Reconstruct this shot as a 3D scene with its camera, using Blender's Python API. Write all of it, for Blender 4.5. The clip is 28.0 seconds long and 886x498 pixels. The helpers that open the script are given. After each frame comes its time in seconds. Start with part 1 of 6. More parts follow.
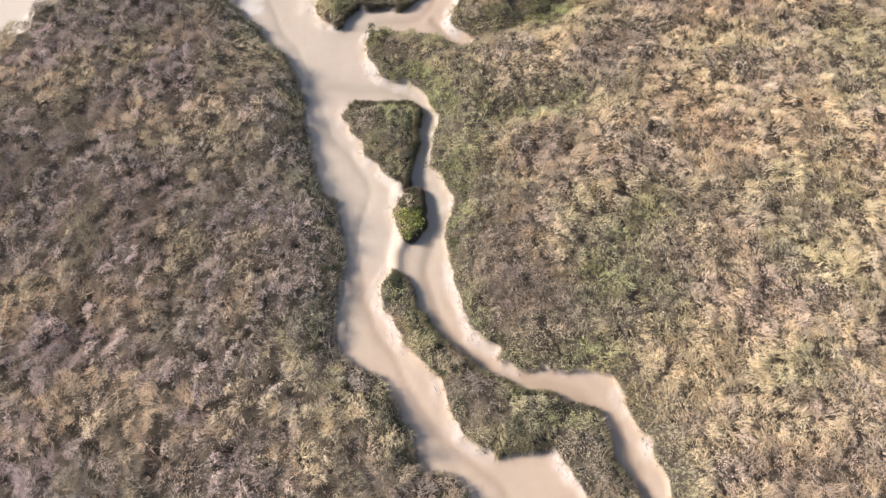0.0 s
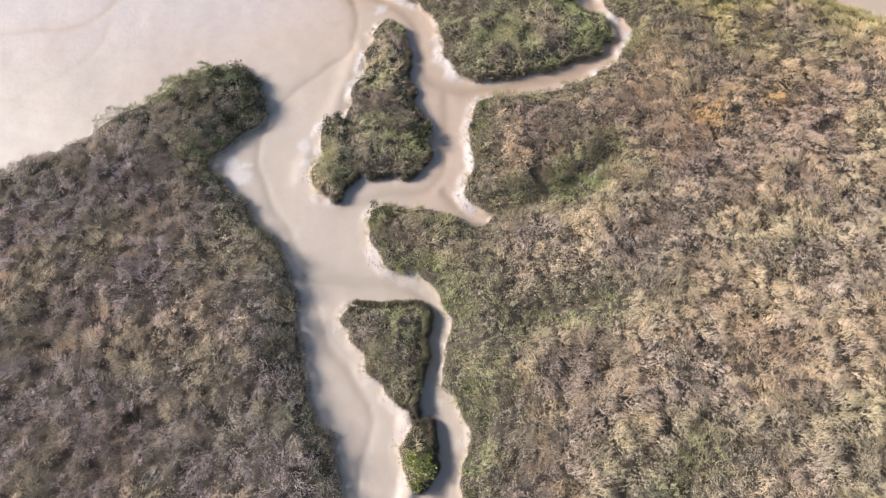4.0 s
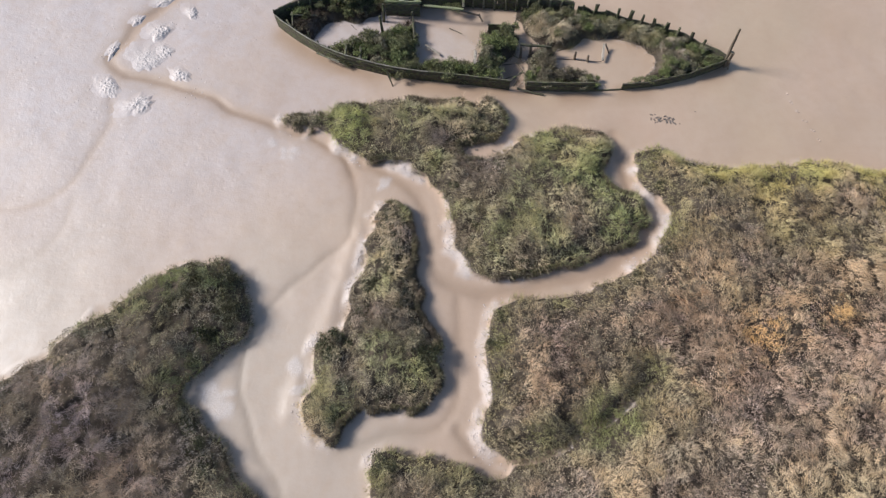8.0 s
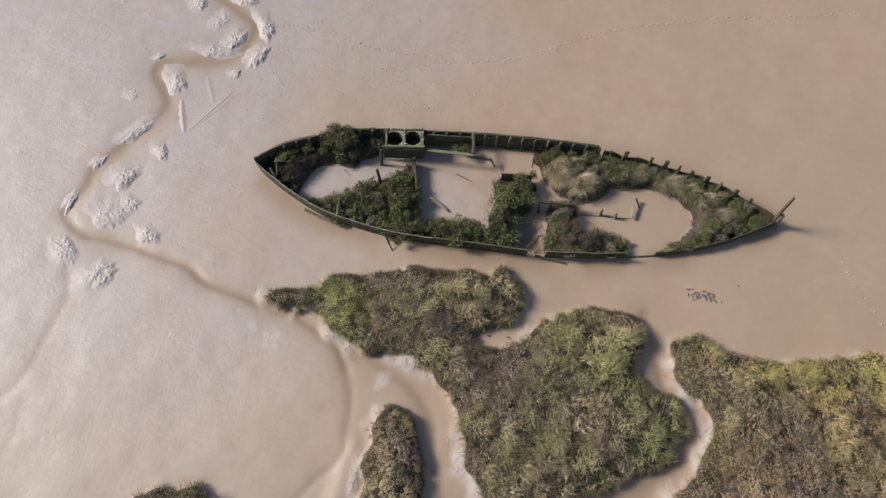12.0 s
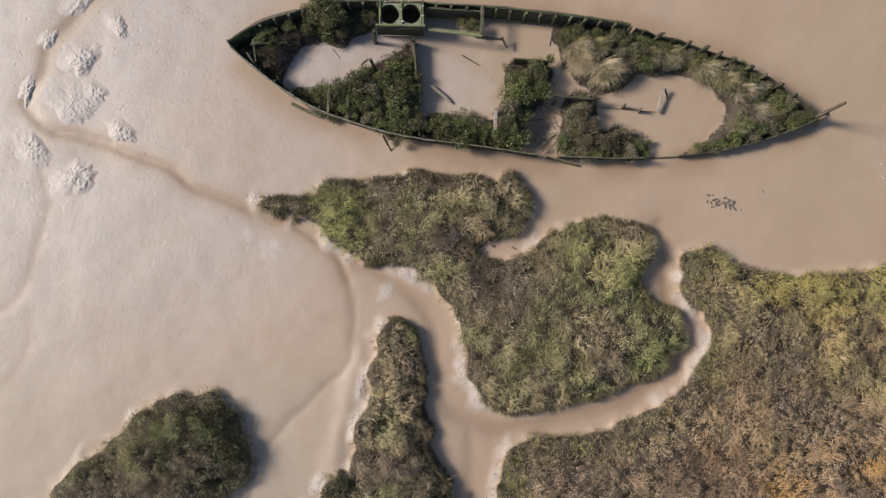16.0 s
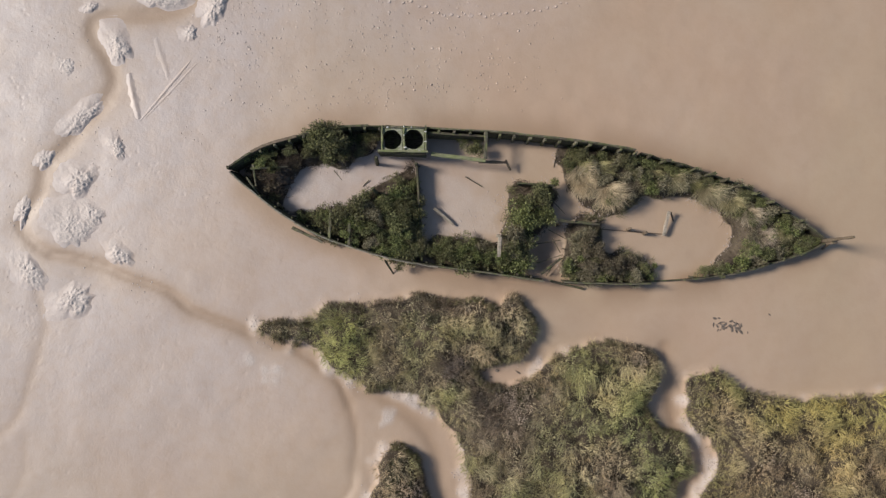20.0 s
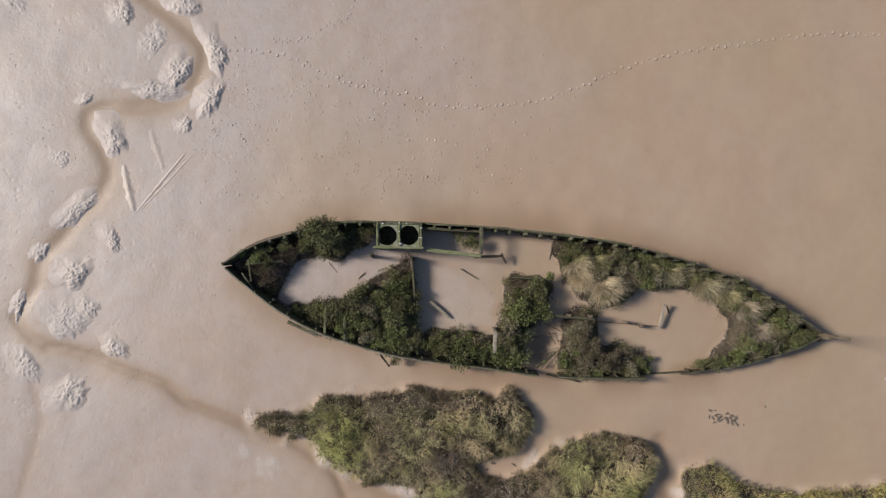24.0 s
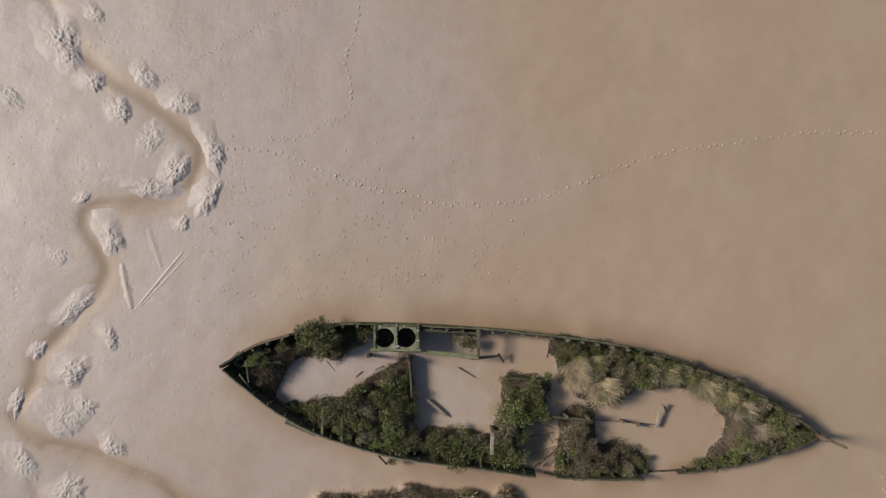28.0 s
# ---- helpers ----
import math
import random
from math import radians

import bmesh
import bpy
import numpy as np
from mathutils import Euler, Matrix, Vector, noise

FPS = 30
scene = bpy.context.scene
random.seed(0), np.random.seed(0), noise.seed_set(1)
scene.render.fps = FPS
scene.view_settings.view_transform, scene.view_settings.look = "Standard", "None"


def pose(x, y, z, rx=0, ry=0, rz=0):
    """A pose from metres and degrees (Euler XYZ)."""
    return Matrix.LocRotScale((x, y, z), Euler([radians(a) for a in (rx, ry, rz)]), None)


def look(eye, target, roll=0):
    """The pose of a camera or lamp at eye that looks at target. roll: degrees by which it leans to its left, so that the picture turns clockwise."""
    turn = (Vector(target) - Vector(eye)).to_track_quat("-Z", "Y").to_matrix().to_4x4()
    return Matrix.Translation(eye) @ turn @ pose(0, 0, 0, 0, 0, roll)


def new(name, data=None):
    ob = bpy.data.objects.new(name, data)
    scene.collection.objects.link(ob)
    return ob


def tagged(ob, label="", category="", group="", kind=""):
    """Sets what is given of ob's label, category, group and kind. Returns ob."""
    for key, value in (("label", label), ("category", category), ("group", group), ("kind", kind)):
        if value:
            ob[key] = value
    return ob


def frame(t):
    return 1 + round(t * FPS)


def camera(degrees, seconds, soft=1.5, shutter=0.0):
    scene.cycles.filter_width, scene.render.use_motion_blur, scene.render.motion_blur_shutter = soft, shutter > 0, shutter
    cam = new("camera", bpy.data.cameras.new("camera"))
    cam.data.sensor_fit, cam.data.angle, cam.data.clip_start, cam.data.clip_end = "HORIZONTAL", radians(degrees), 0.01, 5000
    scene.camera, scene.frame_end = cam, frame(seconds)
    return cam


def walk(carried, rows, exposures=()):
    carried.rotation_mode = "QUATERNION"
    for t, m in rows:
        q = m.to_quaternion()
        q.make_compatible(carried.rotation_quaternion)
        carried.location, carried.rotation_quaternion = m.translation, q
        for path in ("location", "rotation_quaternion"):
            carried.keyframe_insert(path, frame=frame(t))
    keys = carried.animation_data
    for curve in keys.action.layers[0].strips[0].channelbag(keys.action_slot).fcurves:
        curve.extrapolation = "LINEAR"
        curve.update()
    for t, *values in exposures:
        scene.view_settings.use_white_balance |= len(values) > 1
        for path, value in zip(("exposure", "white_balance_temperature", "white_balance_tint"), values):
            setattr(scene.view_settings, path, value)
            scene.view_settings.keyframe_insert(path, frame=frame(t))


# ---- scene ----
cam = camera(70.5, 28.0, 1.35)
PATH = [
    (0.0, -2.917, -56.472, 29.618, 24.918, 0.055, -0.978),
    (0.5, -2.931, -55.013, 29.690, 24.843, 0.126, -0.955),
    (1.0, -2.972, -53.540, 29.697, 24.873, 0.148, -0.937),
    (1.5, -3.043, -52.054, 29.725, 24.888, 0.113, -0.935),
    (2.0, -3.124, -50.643, 29.706, 25.097, 0.069, -0.938),
    (2.5, -3.159, -49.059, 29.781, 25.004, 0.114, -0.915),
    (3.0, -3.172, -47.511, 29.826, 25.005, 0.197, -0.884),
    (3.5, -3.237, -45.968, 29.891, 25.030, 0.194, -0.884),
    (5.5, -3.434, -39.765, 30.015, 25.372, 0.236, -0.854),
    (6.0, -3.439, -38.314, 30.033, 25.620, 0.338, -0.865),
    (6.5, -3.495, -36.539, 30.224, 25.306, 0.340, -0.862),
    (7.0, -3.594, -34.983, 30.318, 25.309, 0.261, -0.850),
    (7.5, -3.712, -33.337, 30.339, 25.175, 0.142, -0.843),
    (8.0, -3.791, -31.628, 30.423, 24.977, 0.091, -0.857),
    (8.5, -3.862, -29.927, 30.506, 24.827, 0.044, -0.870),
    (9.0, -4.015, -28.437, 30.469, 25.057, -0.167, -0.890),
    (9.5, -4.181, -27.148, 30.377, 25.587, -0.413, -0.931),
    (10.0, -4.237, -25.539, 30.494, 25.518, -0.480, -0.952),
    (10.5, -4.197, -23.893, 30.585, 25.403, -0.409, -0.924),
    (11.0, -4.161, -22.410, 30.634, 25.489, -0.336, -0.884),
    (11.5, -4.174, -20.733, 30.774, 24.563, -0.304, -0.871),
    (13.5, -4.107, -15.838, 30.713, 13.692, -0.153, -0.776),
    (14.0, -4.074, -14.856, 30.662, 10.411, -0.089, -0.756),
    (14.5, -4.052, -13.964, 30.615, 7.646, -0.053, -0.728),
    (15.0, -4.040, -13.060, 30.578, 4.935, -0.032, -0.719),
    (15.5, -4.036, -12.241, 30.533, 2.297, -0.003, -0.728),
    (15.9, -4.023, -11.559, 30.488, 0.149, 0.051, -0.730),
    (16.0, -4.026, -11.382, 30.478, 0.160, 0.055, -0.732),
    (16.5, -4.039, -10.496, 30.426, 0.214, 0.073, -0.743),
    (17.0, -4.090, -9.622, 30.395, 0.150, 0.033, -0.765),
    (17.5, -4.143, -8.839, 30.315, 0.219, -0.013, -0.776),
    (18.0, -4.177, -8.063, 30.258, 0.167, -0.059, -0.761),
    (18.5, -4.192, -7.368, 30.188, 0.215, -0.102, -0.744),
    (19.0, -4.202, -6.791, 30.117, 0.410, -0.137, -0.760),
    (19.5, -4.229, -6.232, 30.077, 0.544, -0.196, -0.781),
    (20.0, -4.258, -5.574, 30.066, 0.435, -0.265, -0.775),
    (20.5, -4.250, -5.019, 30.045, 0.465, -0.283, -0.766),
    (21.0, -4.207, -4.414, 30.027, 0.373, -0.251, -0.756),
    (21.5, -4.147, -3.771, 30.031, 0.209, -0.202, -0.736),
    (23.5, -4.013, -1.549, 30.043, 0.159, -0.225, -0.754),
    (24.0, -3.962, -0.982, 30.050, 0.107, -0.219, -0.791),
    (24.5, -3.926, -0.474, 30.084, 0.182, -0.233, -0.804),
    (25.0, -3.890, 0.131, 30.066, 0.073, -0.230, -0.801),
    (25.5, -3.853, 0.675, 30.058, 0.108, -0.217, -0.797),
    (26.0, -3.803, 1.289, 30.067, 0.019, -0.179, -0.794),
    (26.5, -3.762, 1.930, 30.084, -0.013, -0.143, -0.785),
    (27.0, -3.746, 2.500, 30.083, -0.001, -0.134, -0.778),
    (27.5, -3.736, 3.144, 30.082, -0.021, -0.132, -0.779),
    (28.0, -3.725, 3.791, 30.086, -0.009, -0.131, -0.786),
]
EXPOSURE = [(0.0, 1.05, 6200, 10), (3.0, 0.95, 5950, 10), (6.0, 0.68, 5750, 10), (8.0, 0.52, 5850, 10), (11.0, 0.18, 6150, 10), (14.0, 0.13, 6300, 10), (17.0, 0.2, 6450, 10), (20.0, 0.14, 6400, 10),
            (24.0, 0.01, 6450, 10), (28.0, -0.16, 6650, 10)]
walk(cam, [(t, pose(*place)) for t, *place in PATH], EXPOSURE)

# ---- light ----
SUN_AZIMUTH, SUN_HEIGHT = radians(-78), radians(34)
world = bpy.data.worlds.new("sky")
scene.world = world
world.use_nodes = True
sky = world.node_tree.nodes.new("ShaderNodeTexSky")
sky.sky_type, sky.sun_disc = "NISHITA", False
sky.sun_elevation, sky.sun_rotation = SUN_HEIGHT, SUN_AZIMUTH % (2 * math.pi)
background = world.node_tree.nodes["Background"]
background.inputs["Strength"].default_value = 0.10
world.node_tree.links.new(sky.outputs[0], background.inputs[0])
sun = new("sun", bpy.data.lights.new("sun", "SUN"))
sun.data.energy, sun.data.angle, sun.data.color = 4.4, radians(13.0), (1.0, 0.94, 0.865)
sun_from = Vector((math.sin(SUN_AZIMUTH) * math.cos(SUN_HEIGHT), math.cos(SUN_AZIMUTH) * math.cos(SUN_HEIGHT), math.sin(SUN_HEIGHT)))
sun.matrix_world = look(sun_from * 60, (0, 0, 0))


# ---- materials ----
class Nodes:
    """A principled material with short calls for its nodes."""

    def __init__(self, name, roughness=0.8, specular=0.3):
        self.mat = bpy.data.materials.new(name)
        self.mat.use_nodes = True
        self.tree = self.mat.node_tree
        self.out = self.tree.nodes["Principled BSDF"]
        self.out.inputs["Roughness"].default_value = roughness
        self.out.inputs["Specular IOR Level"].default_value = specular
        self.place = self.add("ShaderNodeTexCoord").outputs["Object"]

    def add(self, kind):
        return self.tree.nodes.new(kind)

    def set(self, socket, value):
        if isinstance(value, bpy.types.NodeSocket):
            self.tree.links.new(value, socket)
        elif isinstance(value, tuple) and len(value) == 3:
            socket.default_value = (*value, 1) if socket.type == "RGBA" else value
        else:
            socket.default_value = value

    def noise(self, scale, detail=3.0, rough=0.55, place=None):
        node = self.add("ShaderNodeTexNoise")
        self.set(node.inputs["Vector"], place or self.place)
        node.inputs["Scale"].default_value, node.inputs["Detail"].default_value = scale, detail
        node.inputs["Roughness"].default_value = rough
        return node.outputs["Fac"]

    def voronoi(self, scale, place=None):
        node = self.add("ShaderNodeTexVoronoi")
        self.set(node.inputs["Vector"], place or self.place)
        node.inputs["Scale"].default_value = scale
        return node.outputs["Distance"]

    def stretch(self, x, y, z, place=None):
        node = self.add("ShaderNodeMapping")
        self.set(node.inputs["Vector"], place or self.place)
        node.inputs["Scale"].default_value = (x, y, z)
        return node.outputs[0]

    def span(self, value, a, b, c=0.0, d=1.0):
        node = self.add("ShaderNodeMapRange")
        for key, v in zip(("Value", "From Min", "From Max", "To Min", "To Max"), (value, a, b, c, d)):
            self.set(node.inputs[key], v)
        return node.outputs[0]

    def math(self, how, a, b):
        node = self.add("ShaderNodeMath")
        node.operation = how
        self.set(node.inputs[0], a), self.set(node.inputs[1], b)
        return node.outputs[0]

    def mix(self, fac, a, b, how="MIX"):
        node = self.add("ShaderNodeMix")
        node.data_type, node.blend_type = "RGBA", how
        self.set(node.inputs[0], fac), self.set(node.inputs[6], a), self.set(node.inputs[7], b)
        return node.outputs[2]

    def attribute(self, name):
        node = self.add("ShaderNodeAttribute")
        node.attribute_name = name
        return node

    def island(self):
        return self.add("ShaderNodeNewGeometry").outputs["Random Per Island"]

    def chance(self):
        return self.add("ShaderNodeObjectInfo").outputs["Random"]

    def bump(self, height, strength, distance, before=None):
        node = self.add("ShaderNodeBump")
        self.set(node.inputs["Height"], height)
        node.inputs["Strength"].default_value, node.inputs["Distance"].default_value = strength, distance
        if before:
            self.set(node.inputs["Normal"], before)
        return node.outputs[0]

    def thin(self, color, share):
        """A leaf lets part of the light through."""
        self.set(self.out.inputs["Base Color"], color)
        back, both = self.add("ShaderNodeBsdfTranslucent"), self.add("ShaderNodeMixShader")
        self.set(back.inputs["Color"], color)
        both.inputs[0].default_value = share
        self.tree.links.new(self.out.outputs[0], both.inputs[1])
        self.tree.links.new(back.outputs[0], both.inputs[2])
        self.tree.links.new(both.outputs[0], self.tree.nodes["Material Output"].inputs["Surface"])
        return self.mat

    def finish(self, color, normal=None, roughness=None):
        self.set(self.out.inputs["Base Color"], color)
        if normal:
            self.set(self.out.inputs["Normal"], normal)
        if roughness is not None:
            self.set(self.out.inputs["Roughness"], roughness)
        return self.mat


def make_mud(name="wet_mud"):
    """Smooth wet estuary silt: brown film in the runnels, greyer where it is higher and pitted."""
    n = Nodes(name, 0.55, 0.85)
    wet = n.attribute("wet").outputs["Fac"]
    pitted = n.attribute("pitted").outputs["Fac"]
    soil = n.attribute("soil").outputs["Fac"]
    broad = n.noise(0.22, 4, 0.55)
    color = n.mix(n.span(broad, 0.3, 0.7), (0.392, 0.266, 0.176), (0.41, 0.295, 0.206))
    color = n.mix(n.math("MULTIPLY", n.span(n.noise(0.09, 3, 0.5), 0.45, 0.65), 0.6), color, (0.375, 0.275, 0.172))
    color = n.mix(n.math("MULTIPLY", pitted, n.span(n.noise(0.35, 4, 0.55), 0.3, 0.55, 0.65, 1.0)), color, (0.40, 0.328, 0.29))
    silt = n.attribute("silt").outputs["Fac"]
    color = n.mix(n.math("MULTIPLY", silt, 0.7), color, (0.365, 0.287, 0.215))
    color = n.mix(n.math("MULTIPLY", n.span(n.noise(1.7, 5), 0.42, 0.7), 0.3), color, (0.35, 0.235, 0.145))
    # wet also carries the shade put into one gap of the wreck.
    color = n.mix(wet, color, n.mix(silt, (0.285, 0.186, 0.112), (0.27, 0.205, 0.14)))
    peat = n.mix(n.span(n.noise(2.4, 5), 0.35, 0.65), (0.055, 0.043, 0.032), (0.115, 0.09, 0.064))
    far = n.mix(n.span(n.noise(0.9, 6, 0.7), 0.4, 0.62), (0.095, 0.075, 0.052), (0.26, 0.205, 0.14))
    far = n.mix(n.span(n.noise(4.0, 4, 0.7), 0.45, 0.6, 0, 0.7), far, (0.085, 0.08, 0.042))
    peat = n.mix(n.attribute("turf").outputs["Fac"], peat, far)
    color = n.mix(n.span(soil, 0.35, 0.6), color, peat)
    holes = n.math("MULTIPLY", n.span(n.voronoi(5.5), 0.05, 0.10, 1, 0), n.span(n.noise(0.8, 2), 0.5, 0.62))
    color = n.mix(n.math("MULTIPLY", n.math("MULTIPLY", holes, pitted), 0.6), color, (0.12, 0.085, 0.06))
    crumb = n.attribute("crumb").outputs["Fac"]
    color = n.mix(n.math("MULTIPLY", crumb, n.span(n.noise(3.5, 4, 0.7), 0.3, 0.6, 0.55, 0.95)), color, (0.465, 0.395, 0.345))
    pits = n.span(n.voronoi(19.0), 0.08, 0.30, 1, 0)
    color = n.mix(n.math("MULTIPLY", n.math("MULTIPLY", pits, n.span(n.noise(1.1, 3), 0.44, 0.58)), n.math("MULTIPLY", crumb, 0.5)), color, (0.17, 0.137, 0.11))
    fine = n.noise(9, 5, 0.6)
    lumps = n.noise(3.0, 3, 0.5)
    b = n.bump(lumps, 0.16, 0.05)
    b = n.bump(n.math("MULTIPLY", fine, n.span(pitted, 0, 1, 0.26, 0.6)), 0.6, 0.03, b)
    dimple = n.math("MULTIPLY", n.span(n.voronoi(2.3), 0.05, 0.3), n.math("MULTIPLY", pitted, n.span(n.noise(0.6, 3), 0.4, 0.65)))
    b = n.bump(dimple, 0.35, 0.03, b)
    b = n.bump(n.math("MULTIPLY", n.noise(12, 5, 0.65), crumb), 0.8, 0.035, b)
    rough = n.math("ADD", n.span(n.noise(0.7, 3), 0.3, 0.7, 0.48, 0.60), n.math("MULTIPLY", n.math("MAXIMUM", n.math("MULTIPLY", crumb, 0.3), n.attribute("bank").outputs["Fac"]), 0.35))
    rough = n.math("ADD", rough, n.math("MULTIPLY", pitted, 0.04))
    rough = n.math("ADD", rough, n.math("MULTIPLY", soil, 0.45))
    n.set(n.out.inputs["Specular IOR Level"], n.span(soil, 0.2, 0.7, 0.85, 0.06))
    return n.finish(color, b, rough)


def make_clod(name="weedy_mud"):
    n = Nodes(name, 0.55, 0.4)
    color = n.mix(n.span(n.noise(1.2, 4), 0.3, 0.7), (0.20, 0.16, 0.125), (0.31, 0.245, 0.195))
    cracks = n.span(n.voronoi(7.5), 0.06, 0.16, 1, 0)
    color = n.mix(n.math("MULTIPLY", cracks, 0.55), color, (0.13, 0.10, 0.075))
    b = n.bump(n.noise(6, 6, 0.65), 1.0, 0.10)
    b = n.bump(n.voronoi(8), 0.6, 0.05, b)
    return n.finish(color, b)


def make_leaves(name, rough=0.9, spread=0.15):
    """Blades and leaves: the plant's own colour, each blade a little different, fading along patches."""
    n = Nodes(name, rough, 0.12)
    tint = n.attribute("tint").outputs["Color"]
    r = n.island()
    shade = n.span(r, 0, 1, 1 - spread, 1 + spread)
    color = n.mix(1.0, tint, n.add("ShaderNodeCombineColor").outputs[0], "MULTIPLY")
    combine = color.node.inputs[7].links[0].from_node
    for key in ("Red", "Green", "Blue"):
        n.set(combine.inputs[key], shade)
    patch = n.noise(1.3, 4)
    color = n.mix(n.span(patch, 0.35, 0.7, 0, 0.35), color, n.mix(1.0, color, (1.15, 1.0, 0.80), "MULTIPLY"))
    return n.thin(color, 0.2)


def make_shrub_leaf(name, dark, light):
    n = Nodes(name, 0.6, 0.3)
    color = n.mix(n.math("POWER", n.island(), 1.7), dark, light)
    color = n.mix(n.span(n.chance(), 0.3, 1, 0, 0.45), color, (0.16, 0.13, 0.08))
    color = n.mix(n.span(n.noise(3.0, 2), 0.55, 0.8, 0, 0.4), color, (0.17, 0.165, 0.07))
    return n.thin(color, 0.25)


def make_timber(name, base, worn, moss, amount):
    """Rotten hull timber: broken grain, bleached patches, dark wet stains and green weed."""
    n = Nodes(name, 0.85, 0.2)
    grain = n.noise(3.0, 7, 0.7, n.stretch(1.0, 7.0, 7.0))
    color = n.mix(n.span(grain, 0.38, 0.62), base, worn)
    color = n.mix(n.span(n.noise(1.1, 5, 0.65), 0.5, 0.66, 0, 0.8), color, base)
    color = n.mix(n.span(n.chance(), 0, 1, 0, 0.35), color, (0.05, 0.04, 0.03))
    color = n.mix(n.math("MULTIPLY", n.span(n.noise(4.5, 6, 0.65), 0.46, 0.6), amount), color, moss)
    b = n.bump(grain, 0.9, 0.03)
    b = n.bump(n.noise(14, 4), 0.6, 0.02, b)
    return n.finish(color, b)


MUD, CLOD = make_mud(), make_clod()
GRASS = make_leaves("marsh_grass")
LOW_PLANT = make_leaves("sea_purslane", 0.85, 0.3)
SHRUB_GREEN = make_shrub_leaf("shrub_leaf", (0.035, 0.037, 0.018), (0.165, 0.15, 0.078))
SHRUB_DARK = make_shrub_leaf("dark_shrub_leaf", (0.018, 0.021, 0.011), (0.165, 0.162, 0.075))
SHRUB_DEAD = make_shrub_leaf("dead_shrub_leaf", (0.032, 0.027, 0.019), (0.15, 0.12, 0.09))
SHRUB_YELLOW = make_shrub_leaf("yellow_shrub_leaf", (0.14, 0.16, 0.04), (0.75, 0.76, 0.17))
TWIG = make_timber("twig", (0.07, 0.055, 0.04), (0.16, 0.13, 0.10), (0.08, 0.09, 0.03), 0.2)
TIMBER = make_timber("hull_timber", (0.030, 0.026, 0.019), (0.13, 0.11, 0.078), (0.10, 0.11, 0.045), 0.7)
TIMBER_GREEN = make_timber("weedy_timber", (0.04, 0.036, 0.025), (0.25, 0.22, 0.16), (0.12, 0.13, 0.05), 0.75)
TIMBER_PALE = make_timber("bleached_timber", (0.26, 0.21, 0.16), (0.42, 0.36, 0.29), (0.16, 0.15, 0.09), 0.3)
TIMBER_BROWN = make_timber("brown_timber", (0.11, 0.08, 0.055), (0.24, 0.18, 0.13), (0.10, 0.095, 0.05), 0.35)
WEED_BRIGHT = make_shrub_leaf("bright_weed_leaf", (0.03, 0.042, 0.014), (0.46, 0.49, 0.18))
WEED_BROWN = make_shrub_leaf("brown_weed_leaf", (0.03, 0.025, 0.017), (0.46, 0.37, 0.24))
WEED_GREY = make_shrub_leaf("grey_weed_leaf", (0.05, 0.045, 0.028), (0.66, 0.58, 0.37))
WEED_DARK = make_shrub_leaf("dark_weed_leaf", (0.018, 0.022, 0.011), (0.38, 0.38, 0.16))
TIMBER_GREY = make_timber("grey_timber", (0.15, 0.132, 0.10), (0.46, 0.42, 0.34), (0.13, 0.13, 0.07), 0.5)
WEED_TIMBER = make_timber("slimed_timber", (0.10, 0.105, 0.05), (0.33, 0.32, 0.20), (0.18, 0.20, 0.08), 0.7)
LIMED_TIMBER = make_timber("limed_timber", (0.24, 0.25, 0.15), (0.52, 0.51, 0.41), (0.15, 0.17, 0.075), 0.7)
CHALK = make_timber("lime_stain", (0.55, 0.54, 0.50), (0.75, 0.74, 0.70), (0.35, 0.34, 0.28), 0.4)


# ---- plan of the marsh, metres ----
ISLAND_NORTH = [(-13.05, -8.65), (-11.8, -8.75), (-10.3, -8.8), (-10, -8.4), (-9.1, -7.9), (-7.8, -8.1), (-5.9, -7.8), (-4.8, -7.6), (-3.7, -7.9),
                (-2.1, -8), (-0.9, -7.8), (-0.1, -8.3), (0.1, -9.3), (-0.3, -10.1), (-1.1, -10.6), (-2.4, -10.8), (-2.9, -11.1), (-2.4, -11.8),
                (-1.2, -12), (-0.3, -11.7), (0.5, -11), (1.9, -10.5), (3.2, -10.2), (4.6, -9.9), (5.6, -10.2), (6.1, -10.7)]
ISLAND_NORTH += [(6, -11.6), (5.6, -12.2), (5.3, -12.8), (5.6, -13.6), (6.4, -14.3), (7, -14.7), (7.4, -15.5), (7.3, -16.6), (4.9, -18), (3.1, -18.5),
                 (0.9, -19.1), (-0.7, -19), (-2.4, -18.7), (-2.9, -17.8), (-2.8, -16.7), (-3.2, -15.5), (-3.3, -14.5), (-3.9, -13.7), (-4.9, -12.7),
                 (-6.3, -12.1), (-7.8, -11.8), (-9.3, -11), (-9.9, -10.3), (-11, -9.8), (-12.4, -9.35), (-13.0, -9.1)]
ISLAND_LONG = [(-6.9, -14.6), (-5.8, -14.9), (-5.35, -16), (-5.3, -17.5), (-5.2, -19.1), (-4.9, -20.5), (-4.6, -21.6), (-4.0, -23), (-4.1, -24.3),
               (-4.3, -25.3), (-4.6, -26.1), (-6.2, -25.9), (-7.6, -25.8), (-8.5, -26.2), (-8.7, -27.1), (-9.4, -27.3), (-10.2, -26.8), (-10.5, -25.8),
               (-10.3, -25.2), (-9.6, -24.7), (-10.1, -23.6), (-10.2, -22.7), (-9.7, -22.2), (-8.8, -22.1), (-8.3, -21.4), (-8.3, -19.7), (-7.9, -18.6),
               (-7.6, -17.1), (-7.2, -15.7)]
